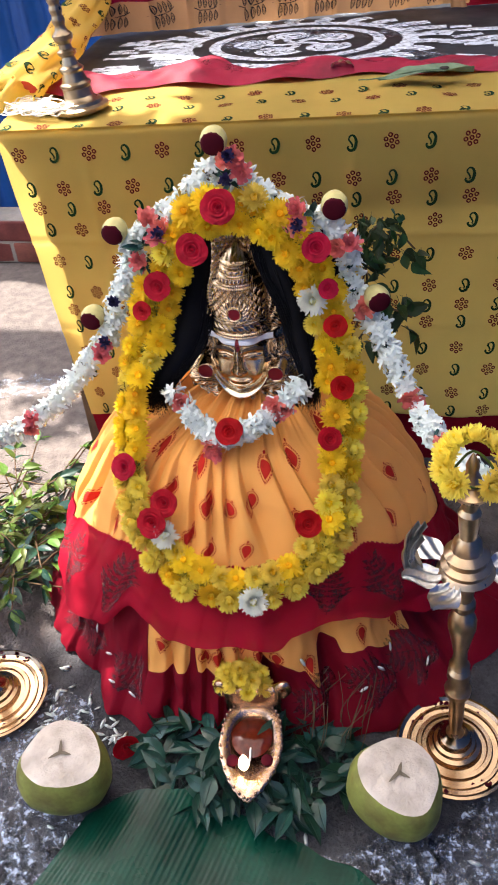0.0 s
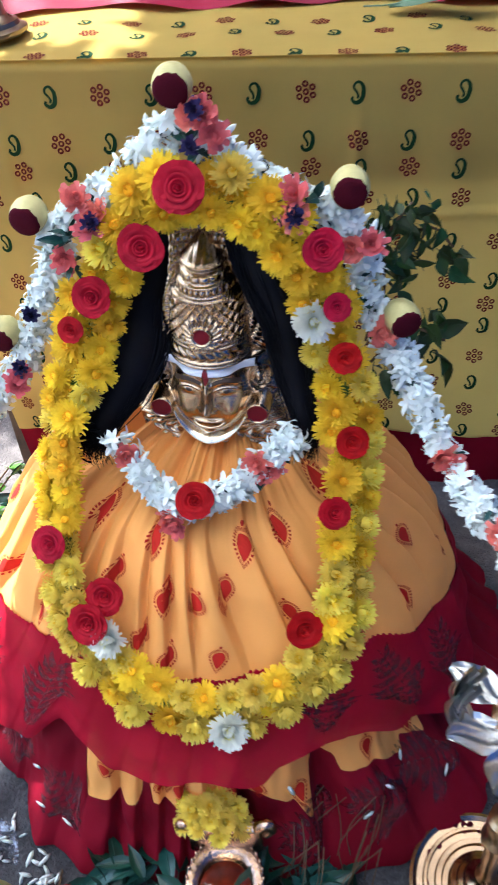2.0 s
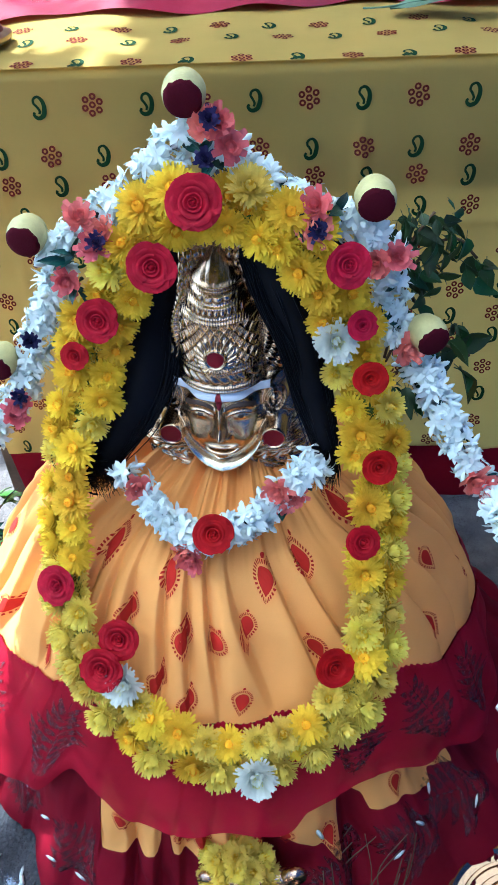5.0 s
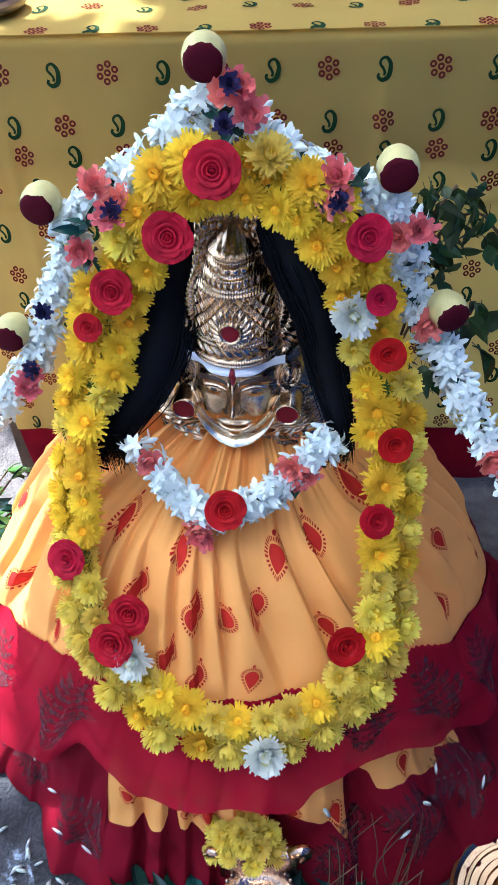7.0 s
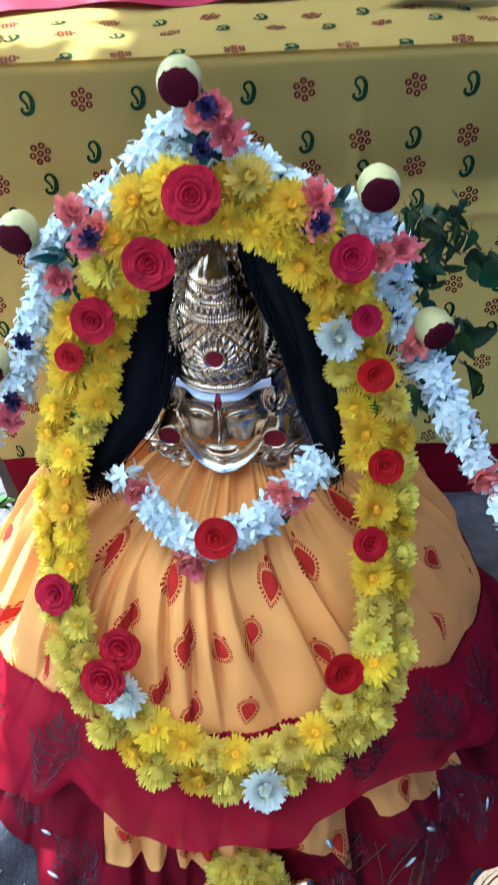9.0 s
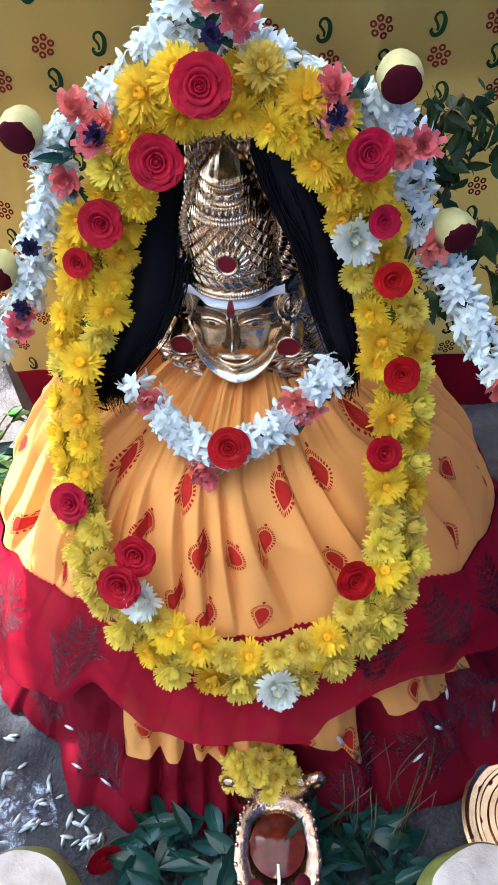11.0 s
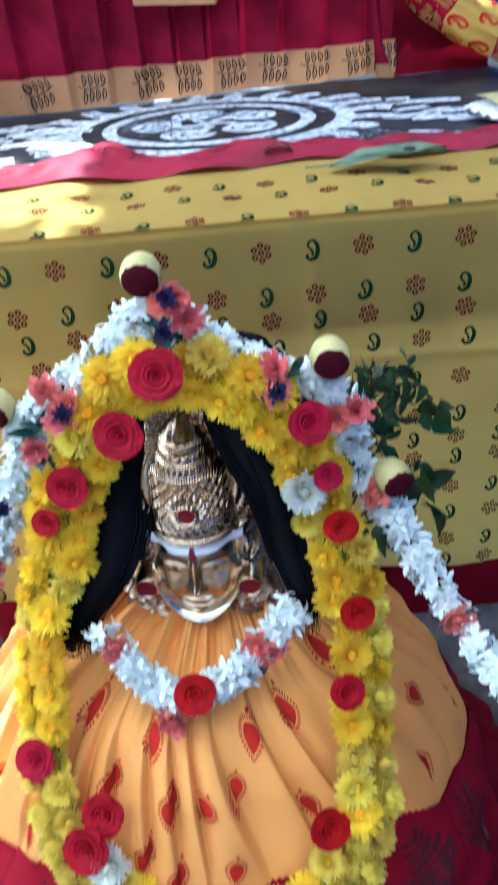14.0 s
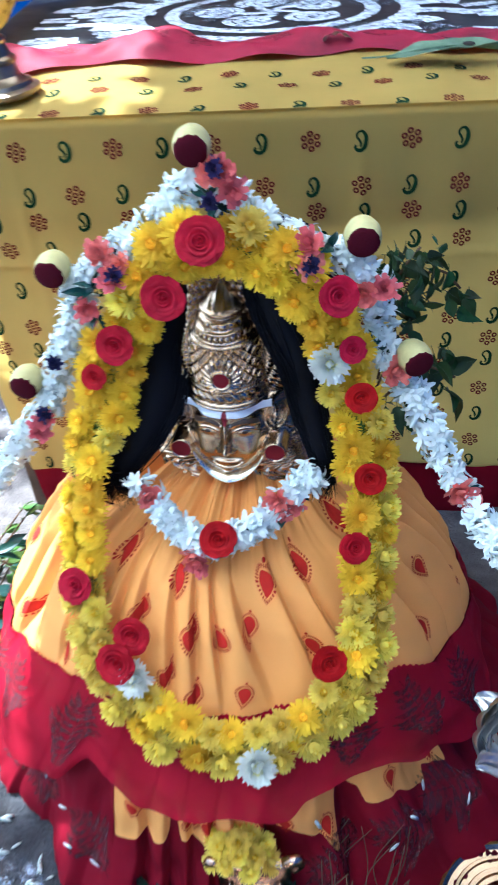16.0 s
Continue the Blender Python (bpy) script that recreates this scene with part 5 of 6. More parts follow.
for x, y, z, s in ROSE_SPOTS:
    p = Vector((x, y, z))
    piece("rose", rng.choice(ROSES), facing(p, (lie_of(p) + TOWARDS * 0.8 + Vector((rng.uniform(-1, 1), 0, rng.uniform(-1, 1))) * 0.12), rng.uniform(0, 360), s * 0.91), garland)
for q in WHITE_SPOTS:
    p = Vector(q)
    piece("white_chrysanthemum", rng.choice(WHITE_MUMS), facing(p + forward(p) * 0.010 + Vector((0.0, 0, 0.004)), lie_of(p) + TOWARDS * 0.5, rng.uniform(0, 360), 0.88), garland)

# white garland with coral bunches
WHITE_LEFT = [(0.022, 0.995, 0.790), (-0.020, 0.990, 0.766), (-0.051, 0.988, 0.736), (-0.089, 0.987, 0.710), (-0.124, 0.987, 0.684), (-0.128, 0.986, 0.652), (-0.151, 0.985, 0.614), (-0.164, 0.975, 0.579),
              (-0.180, 0.962, 0.540), (-0.215, 0.950, 0.496), (-0.252, 0.900, 0.462), (-0.289, 0.860, 0.439), (-0.330, 0.820, 0.433), (-0.36, 0.74, 0.45), (-0.37, 0.66, 0.49)]
WHITE_RIGHT = [(0.022, 0.995, 0.785), (0.063, 0.989, 0.760), (0.088, 0.988, 0.747), (0.112, 0.988, 0.731), (0.142, 0.987, 0.719), (0.167, 0.987, 0.714), (0.190, 0.987, 0.682), (0.194, 0.986, 0.643),
               (0.206, 0.985, 0.600), (0.239, 0.966, 0.561), (0.262, 0.940, 0.523), (0.285, 0.915, 0.497), (0.303, 0.880, 0.483), (0.326, 0.820, 0.487), (0.36, 0.74, 0.505), (0.385, 0.69, 0.525)]
NECK_LINE = [(-0.063, 0.896, 0.478), (-0.041, 0.878, 0.458), (-0.010, 0.859, 0.437), (0.011, 0.850, 0.430), (0.032, 0.850, 0.432), (0.060, 0.858, 0.440), (0.088, 0.876, 0.458), (0.105, 0.888, 0.470), (0.121, 0.899, 0.480), (0.138, 0.912, 0.495)]
CORAL_SPOTS = [(-0.087, 0.968, 0.724), (-0.066, 0.967, 0.712), (-0.074, 0.96, 0.70), (-0.109, 0.967, 0.663), (0.041, 0.975, 0.806), (0.050, 0.970, 0.788), (0.030, 0.98, 0.80), (0.123, 0.968, 0.738), (0.120, 0.962, 0.722),
               (0.178, 0.967, 0.687), (0.196, 0.967, 0.692), (0.213, 0.970, 0.595), (0.287, 0.900, 0.490), (0.296, 0.89, 0.486), (-0.188, 0.94, 0.515), (-0.180, 0.945, 0.527), (-0.285, 0.855, 0.445), (-0.29, 0.85, 0.43),
               (0.335, 0.80, 0.49), (0.345, 0.78, 0.50), (0.112, 0.885, 0.470), (0.100, 0.878, 0.466), (0.004, 0.842, 0.428), (0.010, 0.838, 0.420), (-0.05, 0.885, 0.474), (0.096, 0.882, 0.480)]
VIOLET_SPOTS = [(-0.070, 0.955, 0.708), (0.030, 0.968, 0.778), (0.125, 0.955, 0.722), (-0.178, 0.945, 0.535), (-0.155, 0.955, 0.60), (0.036, 0.968, 0.81)]
SPRIG_SPOTS = [(-0.105, 0.965, 0.684), (-0.098, 0.963, 0.69), (0.028, 0.972, 0.783), (0.035, 0.97, 0.775), (0.105, 0.968, 0.728), (0.145, 0.972, 0.735), (0.20, 0.97, 0.62), (0.10, 0.875, 0.458), (0.212, 0.972, 0.585), (-0.10, 0.962, 0.66)]


def jasmine_garland(name, label, line, count, thick, seed, close=()):
    ob = thing(name, label, "garland")
    g = random.Random(seed)
    part("string", tube(line, 0.0022, 6, None, 60), THREAD, ob)
    run = smooth_line(line, count)
    for i, p in enumerate(run[:-1]):
        ahead = (run[i + 1] - p).normalized()
        near = sum((p - Vector(q)).length < 0.014 for q in close)
        for _ in range(1 if near else 6):
            a = g.uniform(0, 6.28)
            side = ahead.cross(Vector((0, 0.2, 1))).normalized()
            up = side.cross(ahead)
            out = (side * math.cos(a) + up * math.sin(a) + TOWARDS * 0.55).normalized()
            piece("jasmine_flower", g.choice(JASMINES), facing(p + out * thick * g.uniform(0.7, 1.15) + ahead * g.uniform(-0.004, 0.004), out + ahead * g.uniform(-0.6, 0.6), g.uniform(0, 360), g.uniform(0.66, 1.02)), ob)
        if i % 4 == 0:
            out = (TOWARDS + Vector((g.uniform(-1, 1), 0, g.uniform(-1, 1)))).normalized()
            piece("leaf", g.choice(LEAVES), facing(p + out * thick * 0.6, out, g.uniform(0, 360), g.uniform(0.22, 0.42)), ob)
    return ob


white = jasmine_garland("jasmine_garland", "long garland of white jasmine with coral bunches over the figure", WHITE_LEFT[::-1] + WHITE_RIGHT[1:], 200, 0.013, 5, CORAL_SPOTS)
NECK_LINE = [(x, y, z + 0.008) for x, y, z in NECK_LINE]
neck = jasmine_garland("jasmine_necklace", "short white jasmine garland with one red rose at the neck", NECK_LINE, 54, 0.012, 6, CORAL_SPOTS)
for q in CORAL_SPOTS:
    p = Vector(q)
    piece("coral_flower", rng.choice(FRILLS), facing(p + TOWARDS * 0.006, TOWARDS + Vector((rng.uniform(-1, 1), 0, rng.uniform(-1, 1))) * 0.5, rng.uniform(0, 360), rng.uniform(0.8, 1.1)), neck if p.y < 0.893 and abs(p.x - 0.03) < 0.11 else white)
for q in VIOLET_SPOTS:
    piece("violet_flower", rng.choice(VIOLETS), facing(Vector(q) + TOWARDS * 0.008, TOWARDS, rng.uniform(0, 360), 0.6), white)
for q in SPRIG_SPOTS:
    for _ in range(3):
        piece("leaf", rng.choice(LEAVES), Matrix.Translation(q) @ pose(0, 0, 0, rng.uniform(-60, 60), rng.uniform(-90, 30), rng.uniform(0, 360)) @ Matrix.Scale(0.5, 4), white)
piece("rose", ROSES[1], facing((0.035, 0.834, 0.462), lie_of(Vector((0.033, 0.85, 0.44))) + TOWARDS, 40, 0.80), neck)

# lemons with kumkum on their cut tips
for k, (x, y, z, side) in enumerate([(0.014, 0.985, 0.828, 0.0), (-0.143, 0.977, 0.705, 0.1), (-0.197, 0.958, 0.573, 0.1), (0.173, 0.975, 0.746, 0.0), (0.233, 0.972, 0.612, -0.3)]):
    way = Vector((0.06 - side, -0.80, -0.10)).normalized()
    lemon = thing("lemon", "small yellow-green lemon dipped in dark red kumkum, tucked into the garland", "fruit", "lemons in the garland", facing((x, y, z), way, 70 * k, 0.79))
    prof = [(0.0, -0.030), (0.004, -0.0285), (0.010, -0.025), (0.018, -0.016), (0.0225, -0.004), (0.0228, 0.006), (0.0215, 0.013), (0.0185, 0.0195)]
    part("peel", lathe(prof, 28), LEMON, lemon)
    bm = lathe([(0.0208, 0.0152), (0.0188, 0.0194), (0.0160, 0.0206), (0.0120, 0.0216), (0.007, 0.0220), (0.0, 0.0220)], 28)
    for v in bm.verts:  # the powder ends in a ragged line on the peel
        if v.co.z < 0.016:
            up = 0.5 + 0.9 * noise.noise(Vector((v.co.x * 170, v.co.y * 170, k)))
            v.co = v.co.lerp(Vector((v.co.x * 0.933, v.co.y * 0.933, 0.0190)), max(0.05, min(0.98, up)))
    part("kumkum_tip", bm, KUMKUM, lemon, "dark red kumkum powder")

# green twig behind the garland
twig = thing("leafy_twig", "dark green leafy twig with curled leaves tucked behind the garland", "twig")
bm = bmesh.new()
TWIG_STEMS = [[(0.19, 1.03, 0.50), (0.215, 1.035, 0.58), (0.212, 1.04, 0.66), (0.235, 1.05, 0.698)], [(0.20, 1.03, 0.54), (0.218, 1.04, 0.64), (0.255, 1.05, 0.672), (0.282, 1.05, 0.650)],
              [(0.20, 1.03, 0.50), (0.245, 1.02, 0.565), (0.285, 1.01, 0.560)]]
for stem in TWIG_STEMS:
    tube(stem, 0.0016, 6, bm)
part("stem", bm, STEM, twig)
for x, z, size, many in ((0.205, 0.695, 0.62, 12), (0.218, 0.670, 0.66, 14), (0.240, 0.695, 0.60, 12), (0.225, 0.640, 0.66, 12), (0.250, 0.672, 0.56, 8), (0.282, 0.655, 0.66, 6), (0.262, 0.568, 0.8, 6), (0.275, 0.548, 1.0, 4),
                         (0.225, 0.530, 0.8, 9), (0.232, 0.505, 0.8, 8), (0.215, 0.595, 0.7, 8)):
    for _ in range(many):
        piece("leaf", rng.choice(WIDE_LEAVES), pose(x + rng.uniform(-0.016, 0.016), 1.025 + rng.uniform(-0.018, 0.03), z + rng.uniform(-0.016, 0.016), rng.uniform(-110, 30), rng.uniform(-20, 100), rng.uniform(-90, 90)) @ Matrix.Scale(size * rng.uniform(0.7, 1.1), 4), twig)


# ---- brass lamps ----
LAMP_PROFILE = [(0.0, 0.004), (0.060, 0.003), (0.080, 0.006), (0.087, 0.012), (0.088, 0.016), (0.084, 0.017), (0.079, 0.013), (0.072, 0.0125), (0.0705, 0.0155), (0.067, 0.0158), (0.0655, 0.0125), (0.058, 0.0125), (0.056, 0.017), (0.050, 0.0175), (0.048, 0.014), (0.042, 0.0145),
                (0.039, 0.023), (0.033, 0.0255), (0.031, 0.030), (0.026, 0.032), (0.023, 0.040), (0.017, 0.044), (0.0135, 0.050), (0.0105, 0.060), (0.0125, 0.09), (0.0135, 0.135), (0.014, 0.143), (0.021, 0.147), (0.022, 0.156), (0.018, 0.162), (0.016, 0.174), (0.019, 0.184), (0.018, 0.196), (0.012, 0.202),
                (0.017, 0.209), (0.012, 0.216), (0.011, 0.236), (0.015, 0.258), (0.0215, 0.288), (0.022, 0.302), (0.017, 0.314), (0.012, 0.320), (0.018, 0.328), (0.018, 0.336), (0.013, 0.342), (0.017, 0.360), (0.028, 0.376), (0.038, 0.388), (0.042, 0.396),
                (0.039, 0.398), (0.032, 0.392), (0.026, 0.396), (0.028, 0.405), (0.022, 0.410), (0.025, 0.421), (0.017, 0.428), (0.020, 0.440), (0.012, 0.448), (0.015, 0.478), (0.016, 0.486), (0.011, 0.492), (0.013, 0.505), (0.024, 0.513), (0.026, 0.519),
                (0.018, 0.521), (0.012, 0.526), (0.013, 0.536), (0.008, 0.545), (0.009, 0.555), (0.004, 0.566), (0.0, 0.572)]


# slimmer above the plate
LAMP_PROFILE = [(r if k < 23 else 0.76 * r if 45 <= k < 50 else 1.12 * r if 50 <= k < 56 else 0.86 * r, 1.035 * z) for k, (r, z) in enumerate(LAMP_PROFILE)]


def brass_lamp(at, label):
    ob = thing("brass_lamp", label, "lamp", "standing brass lamps", at)
    plate_end, bowl_end = 23, 43
    part("base_plate", lathe(LAMP_PROFILE[:plate_end], 64), BRASS, ob, "polished round brass plate")
    part("shaft", lathe(LAMP_PROFILE[plate_end - 1:bowl_end + 1], 36), DULL_BRASS, ob, "turned aged brass shaft")
    part("oil_bowl", lathe(LAMP_PROFILE[bowl_end:61], 44), DULL_BRASS, ob)
    part("finial", lathe(LAMP_PROFILE[60:], 32), DULL_BRASS, ob)
    for p in ob.children:
        p.data.set_sharp_from_angle(angle=radians(32))
    bm = bmesh.new()
    for _ in range(26):
        a, r = rng.uniform(0, 6.28), rng.uniform(0.066, 0.083)
        shape = [(0.003 * rng.uniform(0.6, 1.6) * math.cos(k), 0.003 * rng.uniform(0.6, 1.6) * math.sin(k)) for k in steps(0, 5.4, 7)]
        printed(bm, lambda x, y: Vector((r * math.cos(a) + x, r * math.sin(a) + y, 0.0168 if r > 0.077 else 0.0140)), blob(shape), 0, 0, lift=0.0006)
    part("kumkum_smear", bm, KUMKUM, ob, "dabs of red kumkum", "stuff")
    return ob


lamp = brass_lamp(pose(0.393, 0.652, 0.0, -1.2, -3.4, 0), "tall turned brass oil lamp dressed with yellow flowers on the ground")
brass_lamp(pose(-0.372, 0.632, 0.0, 0, 0, 130), "tall turned brass oil lamp with kumkum on its plate")
ring_of_flowers = thing("flower_ring", "ring of yellow chrysanthemums hung on the lamp's finial", "garland")
for k in range(9):
    a = math.radians(-50 + 35 * k)
    p = Vector((0.360 + 0.030 * math.cos(a), 0.662 + 0.026 * math.sin(a), 0.574 + 0.016 * math.sin(a)))
    piece("chrysanthemum", LEMON_MUMS[k % 3], facing(p, Vector((math.cos(a) * 0.8, math.sin(a) * 0.7 - 0.5, 0.7)), 40 * k, 0.80), ring_of_flowers)
bm = tube([(0.336, 0.66, 0.565), (0.36, 0.64, 0.56), (0.384, 0.66, 0.565), (0.36, 0.68, 0.58), (0.336, 0.66, 0.565)], 0.0016, 6)
part("string", bm, LEAF_LIGHT, ring_of_flowers)

# folded silver foil petals set in the oil bowl
for k, (turn, lean) in enumerate([(200, 10), (150, 35), (240, -15), (350, 5), (20, 20)]):
    foil = thing("silver_foil_leaf", "crumpled silver foil leaf set round the lamp's oil bowl", "foil", "foil leaves on the lamp", pose(0.370, 0.661, 0.402, 0, 0, turn) @ Matrix.Scale(0.85, 4))
    bm = sheet(lambda u, v: Vector((0.040 + 0.058 * v, 0.046 * u * math.sin(math.pi * (0.15 + 0.8 * v)) , 0.004 + 0.030 * v * math.sin(1.5 * v + radians(lean)) - 0.022 * v + 0.012 * u * u + 0.003 * math.sin(14 * u + 9 * v))), steps(-0.5, 0.5, 10), steps(0, 1, 12))
    part("foil", bm, SILVER, foil)
for k, (x, y, z, rz) in enumerate([(0.308, 0.652, 0.425, 120), (0.300, 0.66, 0.44, 95)]):
    bird = thing("silver_strip", "fluted silver strip standing beside the oil bowl", "foil", "foil leaves on the lamp")
    bm = sheet(lambda u, v: Vector((x + 0.016 * u - 0.022 * v * (1 - v) * 2 + 0.01 * k, y + 0.004 * math.sin(13 * u + 5 * v), z - 0.035 + 0.075 * v)), steps(-0.5, 0.5, 24), steps(0, 1, 10))
    part("strip", bm, SILVER, bird)

# small brass lamp on the table
small_lamp = thing("small_brass_lamp", "turned brass lamp with a bell foot standing on the tablecloth", "lamp", at=pose(-0.325, 1.362, TABLE_Z + 0.008, 0, -5, 0) @ Matrix.Scale(0.9, 4))
foot_line = [(0.0, 0.0), (0.052, 0.0), (0.056, 0.004), (0.056, 0.009), (0.050, 0.012), (0.046, 0.013), (0.044, 0.019), (0.036, 0.022), (0.030, 0.028), (0.028, 0.044), (0.031, 0.048), (0.031, 0.052), (0.025, 0.056), (0.021, 0.072), (0.024, 0.077), (0.023, 0.081), (0.017, 0.085), (0.012, 0.100)]
shaft_line = [(0.012, 0.100), (0.018, 0.104), (0.019, 0.110), (0.013, 0.114), (0.012, 0.122), (0.019, 0.130), (0.020, 0.138), (0.012, 0.146), (0.010, 0.152)]
for k in range(7):
    z = 0.156 + 0.017 * k
    shaft_line += [(0.0105, z), (0.0125, z + 0.005), (0.0125, z + 0.010), (0.0105, z + 0.014)]
bowl_line = [(0.0105, 0.276), (0.016, 0.280), (0.030, 0.288), (0.044, 0.300), (0.048, 0.312), (0.046, 0.314), (0.038, 0.306), (0.012, 0.300), (0.010, 0.330), (0.0, 0.336)]
part("foot", lathe(foot_line, 40), GREY_BRASS, small_lamp, "bell-shaped foot")
part("shaft", lathe(shaft_line, 30), GREY_BRASS, small_lamp)
part("oil_bowl", lathe(bowl_line, 36), GREY_BRASS, small_lamp)
for p in small_lamp.children:
    p.data.set_sharp_from_angle(angle=radians(30))
thread = thing("tangled_thread", "tangle of white cotton thread heaped beside the small lamp", "thread")
bm = bmesh.new()
for k in range(22):
    g = random.Random(60 + k)
    cx, cy = -0.39 + g.uniform(-0.035, 0.03), 1.325 + g.uniform(-0.015, 0.03)
    tube([(cx + 0.050 * math.cos(a + k) * g.uniform(0.6, 1.1), cy + 0.024 * math.sin(a + k), TABLE_Z + 0.013 + g.uniform(0, 0.02)) for a in steps(0, 6.0, 8)], 0.0011, 5, bm, 24)
part("strand", bm, THREAD, thread, kind="stuff")

# leaf and scrap on the tabletop
top_leaf = thing("dry_leaf", "grey-green leaf with a dark hole lying on the tablecloth", "leaf", at=pose(0.200, 1.478, TABLE_Z + 0.017, 0, 0, 12))
bm = sheet(lambda u, v: Vector((0.170 * v, 0.029 * u * math.sin(math.pi * (0.04 + 0.93 * v ** 0.85)) * (1 + 0.10 * math.sin(23 * v + u)), 0.002 + 0.008 * math.sin(math.pi * v) + 0.010 * u * u * v + 0.0015 * math.sin(13 * v + 4 * u))), steps(-1, 1, 14), steps(0, 1, 30))
tube([(-0.035, 0.004, 0.003), (0.0, 0.0, 0.004), (0.085, 0, 0.012), (0.168, 0, 0.004)], 0.0012, 6, bm)
part("blade", bm, PALE_LEAF, top_leaf)
part("dark_spot", lathe([(0.0, 0.0), (0.008, 0.0005), (0.009, -0.001)], 14, None, (0.118, 0.004, 0.0125)), PRINT_DARK, top_leaf)
scrap = thing("torn_scrap", "small torn grey scrap on the crimson cloth", "scrap")
part("paper", sheet(lambda u, v: Vector((0.128 + 0.022 * u, 1.548 + 0.012 * v, TABLE_Z + 0.026 + 0.010 * math.cos(1.5 * u) + 0.002 * math.sin(9 * u + 3 * v))), steps(-1, 1, 12), steps(0, 1, 8)), GREY_BRASS, scrap)
packet = thing("plastic_packet", "crinkled clear plastic packet with a yellow label on the mat", "packet", at=pose(0.525, 1.735, TABLE_Z + 0.0095, 0, 0, 18))
bm = sheet(lambda u, v: Vector((0.075 * u, 0.05 * v, 0.018 + 0.018 * (1 - u * u) ** 0.5 * (1 - v * v) ** 0.5 + 0.003 * math.sin(17 * u + 11 * v))), steps(-1, 1, 24), steps(-1, 1, 16))
sheet(lambda u, v: Vector((0.075 * u, 0.05 * v, 0.018 - 0.016 * (1 - u * u) ** 0.5 * (1 - v * v) ** 0.5)), steps(-1, 1, 24), steps(-1, 1, 16), bm)
part("pouch", bm, PLASTIC, packet)
part("label", sheet(lambda u, v: Vector((-0.035 + 0.032 * u, 0.04 * v, 0.0375 + 0.004 * (1 - v * v))), steps(-1, 1, 8), steps(-1, 1, 8)), LEMON, packet, "yellow printed label")

# ---- offerings on the ground ----
def coconut(at, label, seed):
    g = random.Random(seed)
    ob = thing("green_coconut", label, "coconut", "cut green coconuts", at)
    bm = bmesh.new()
    bmesh.ops.create_uvsphere(bm, u_segments=48, v_segments=32, radius=1.0)
    for v in bm.verts:
        d = v.co.normalized()
        tri = 1 + 0.05 * math.cos(3 * math.atan2(d.y, d.x) + 0.5 + seed) + 0.03 * noise.noise(d * 2.5 + Vector((seed, 0, 0)))
        tri *= 1 + (0.022 * math.cos(5 * math.atan2(d.y, d.x) + 2.1 * seed) + 0.03 * math.cos(2 * math.atan2(d.y, d.x) + seed)) * max(0.0, min(1.0, d.z * 2))
        v.co = Vector((d.x * 0.068 * tri, d.y * 0.065 * tri, 0.064 + d.z * 0.064 + (0.012 * d.z if d.z > 0 else 0)))
    cut = bmesh.ops.bisect_plane(bm, geom=list(bm.verts) + list(bm.edges) + list(bm.faces), plane_co=(0, 0, 0.106), plane_no=(0.05, 0.04, 1.0), clear_outer=True)
    rim = [e for e in cut["geom_cut"] if isinstance(e, bmesh.types.BMEdge)]
    bmesh.ops.holes_fill(bm, edges=rim, sides=0)
    cap = max(bm.faces, key=lambda f: len(f.verts))
    bmesh.ops.delete(bm, geom=[cap], context="FACES_ONLY")
    ring_pts = [v.co.copy() for v in {v for e in rim if e.is_valid for v in e.verts}]
    part("husk", bm, HUSK, ob, "green husk")
    mid = sum(ring_pts, Vector()) / len(ring_pts)
    n = Vector((0.05, 0.04, 1.0)).normalized()
    ring_pts.sort(key=lambda q: math.atan2((q - mid).y, (q - mid).x))
    bm = bmesh.new()
    rows = []
    for k in steps(0, 1, 12):
        rows.append([bm.verts.new(mid + (q - mid) * (1 - k) + n * (0.004 * (1 - (1 - k) ** 4) + 0.0022 * noise.noise((q - mid) * (1 - k) * 70 + Vector((seed, 0, 0))))) for q in ring_pts])
    m = len(ring_pts)
    for a, b in zip(rows, rows[1:]):
        for i in range(m):
            bm.faces.new((a[i], a[(i + 1) % m], b[(i + 1) % m], b[i]))
    bmesh.ops.remove_doubles(bm, verts=bm.verts, dist=0.00002)
    part("cut_face", bm, PULP, ob, "pale cut pith")
    bm = bmesh.new()
    turn = n.to_track_quat("Z", "Y").to_matrix()
    for a in (100, 215, 330):
        c, s = math.cos(radians(a + 20 * g.uniform(-1, 1))), math.sin(radians(a))
        for poly in stroke([(0, 0), (0.010 * c, 0.010 * s), (0.019 * c, 0.019 * s)], [0.006, 0.005, 0.001]):
            bm.faces.new([bm.verts.new(mid + n * 0.0062 + turn @ Vector((x, y, 0))) for x, y in poly])
    part("slit", bm, PULP_DARK, ob, "three-cornered slit")
    return ob


coconut(pose(-0.178, 0.498, 0.0, 0, 0, 8), "trimmed green coconut with pale cut top resting on powdered ground", 1)
coconut(pose(0.306, 0.543, 0.0, 0, 0, -12), "trimmed green coconut with pale cut top beside the brass lamp", 2)

# brass oil lamp with a flame, flowers at its back
diya = thing("brass_oil_lamp", "ornate pointed brass oil lamp with red oil and small flame", "lamp", at=pose(0.088, 0.590, 0.028, 0, 0, 7) @ Matrix.Diagonal((1.06, 1.14, 1.16, 1.0)))


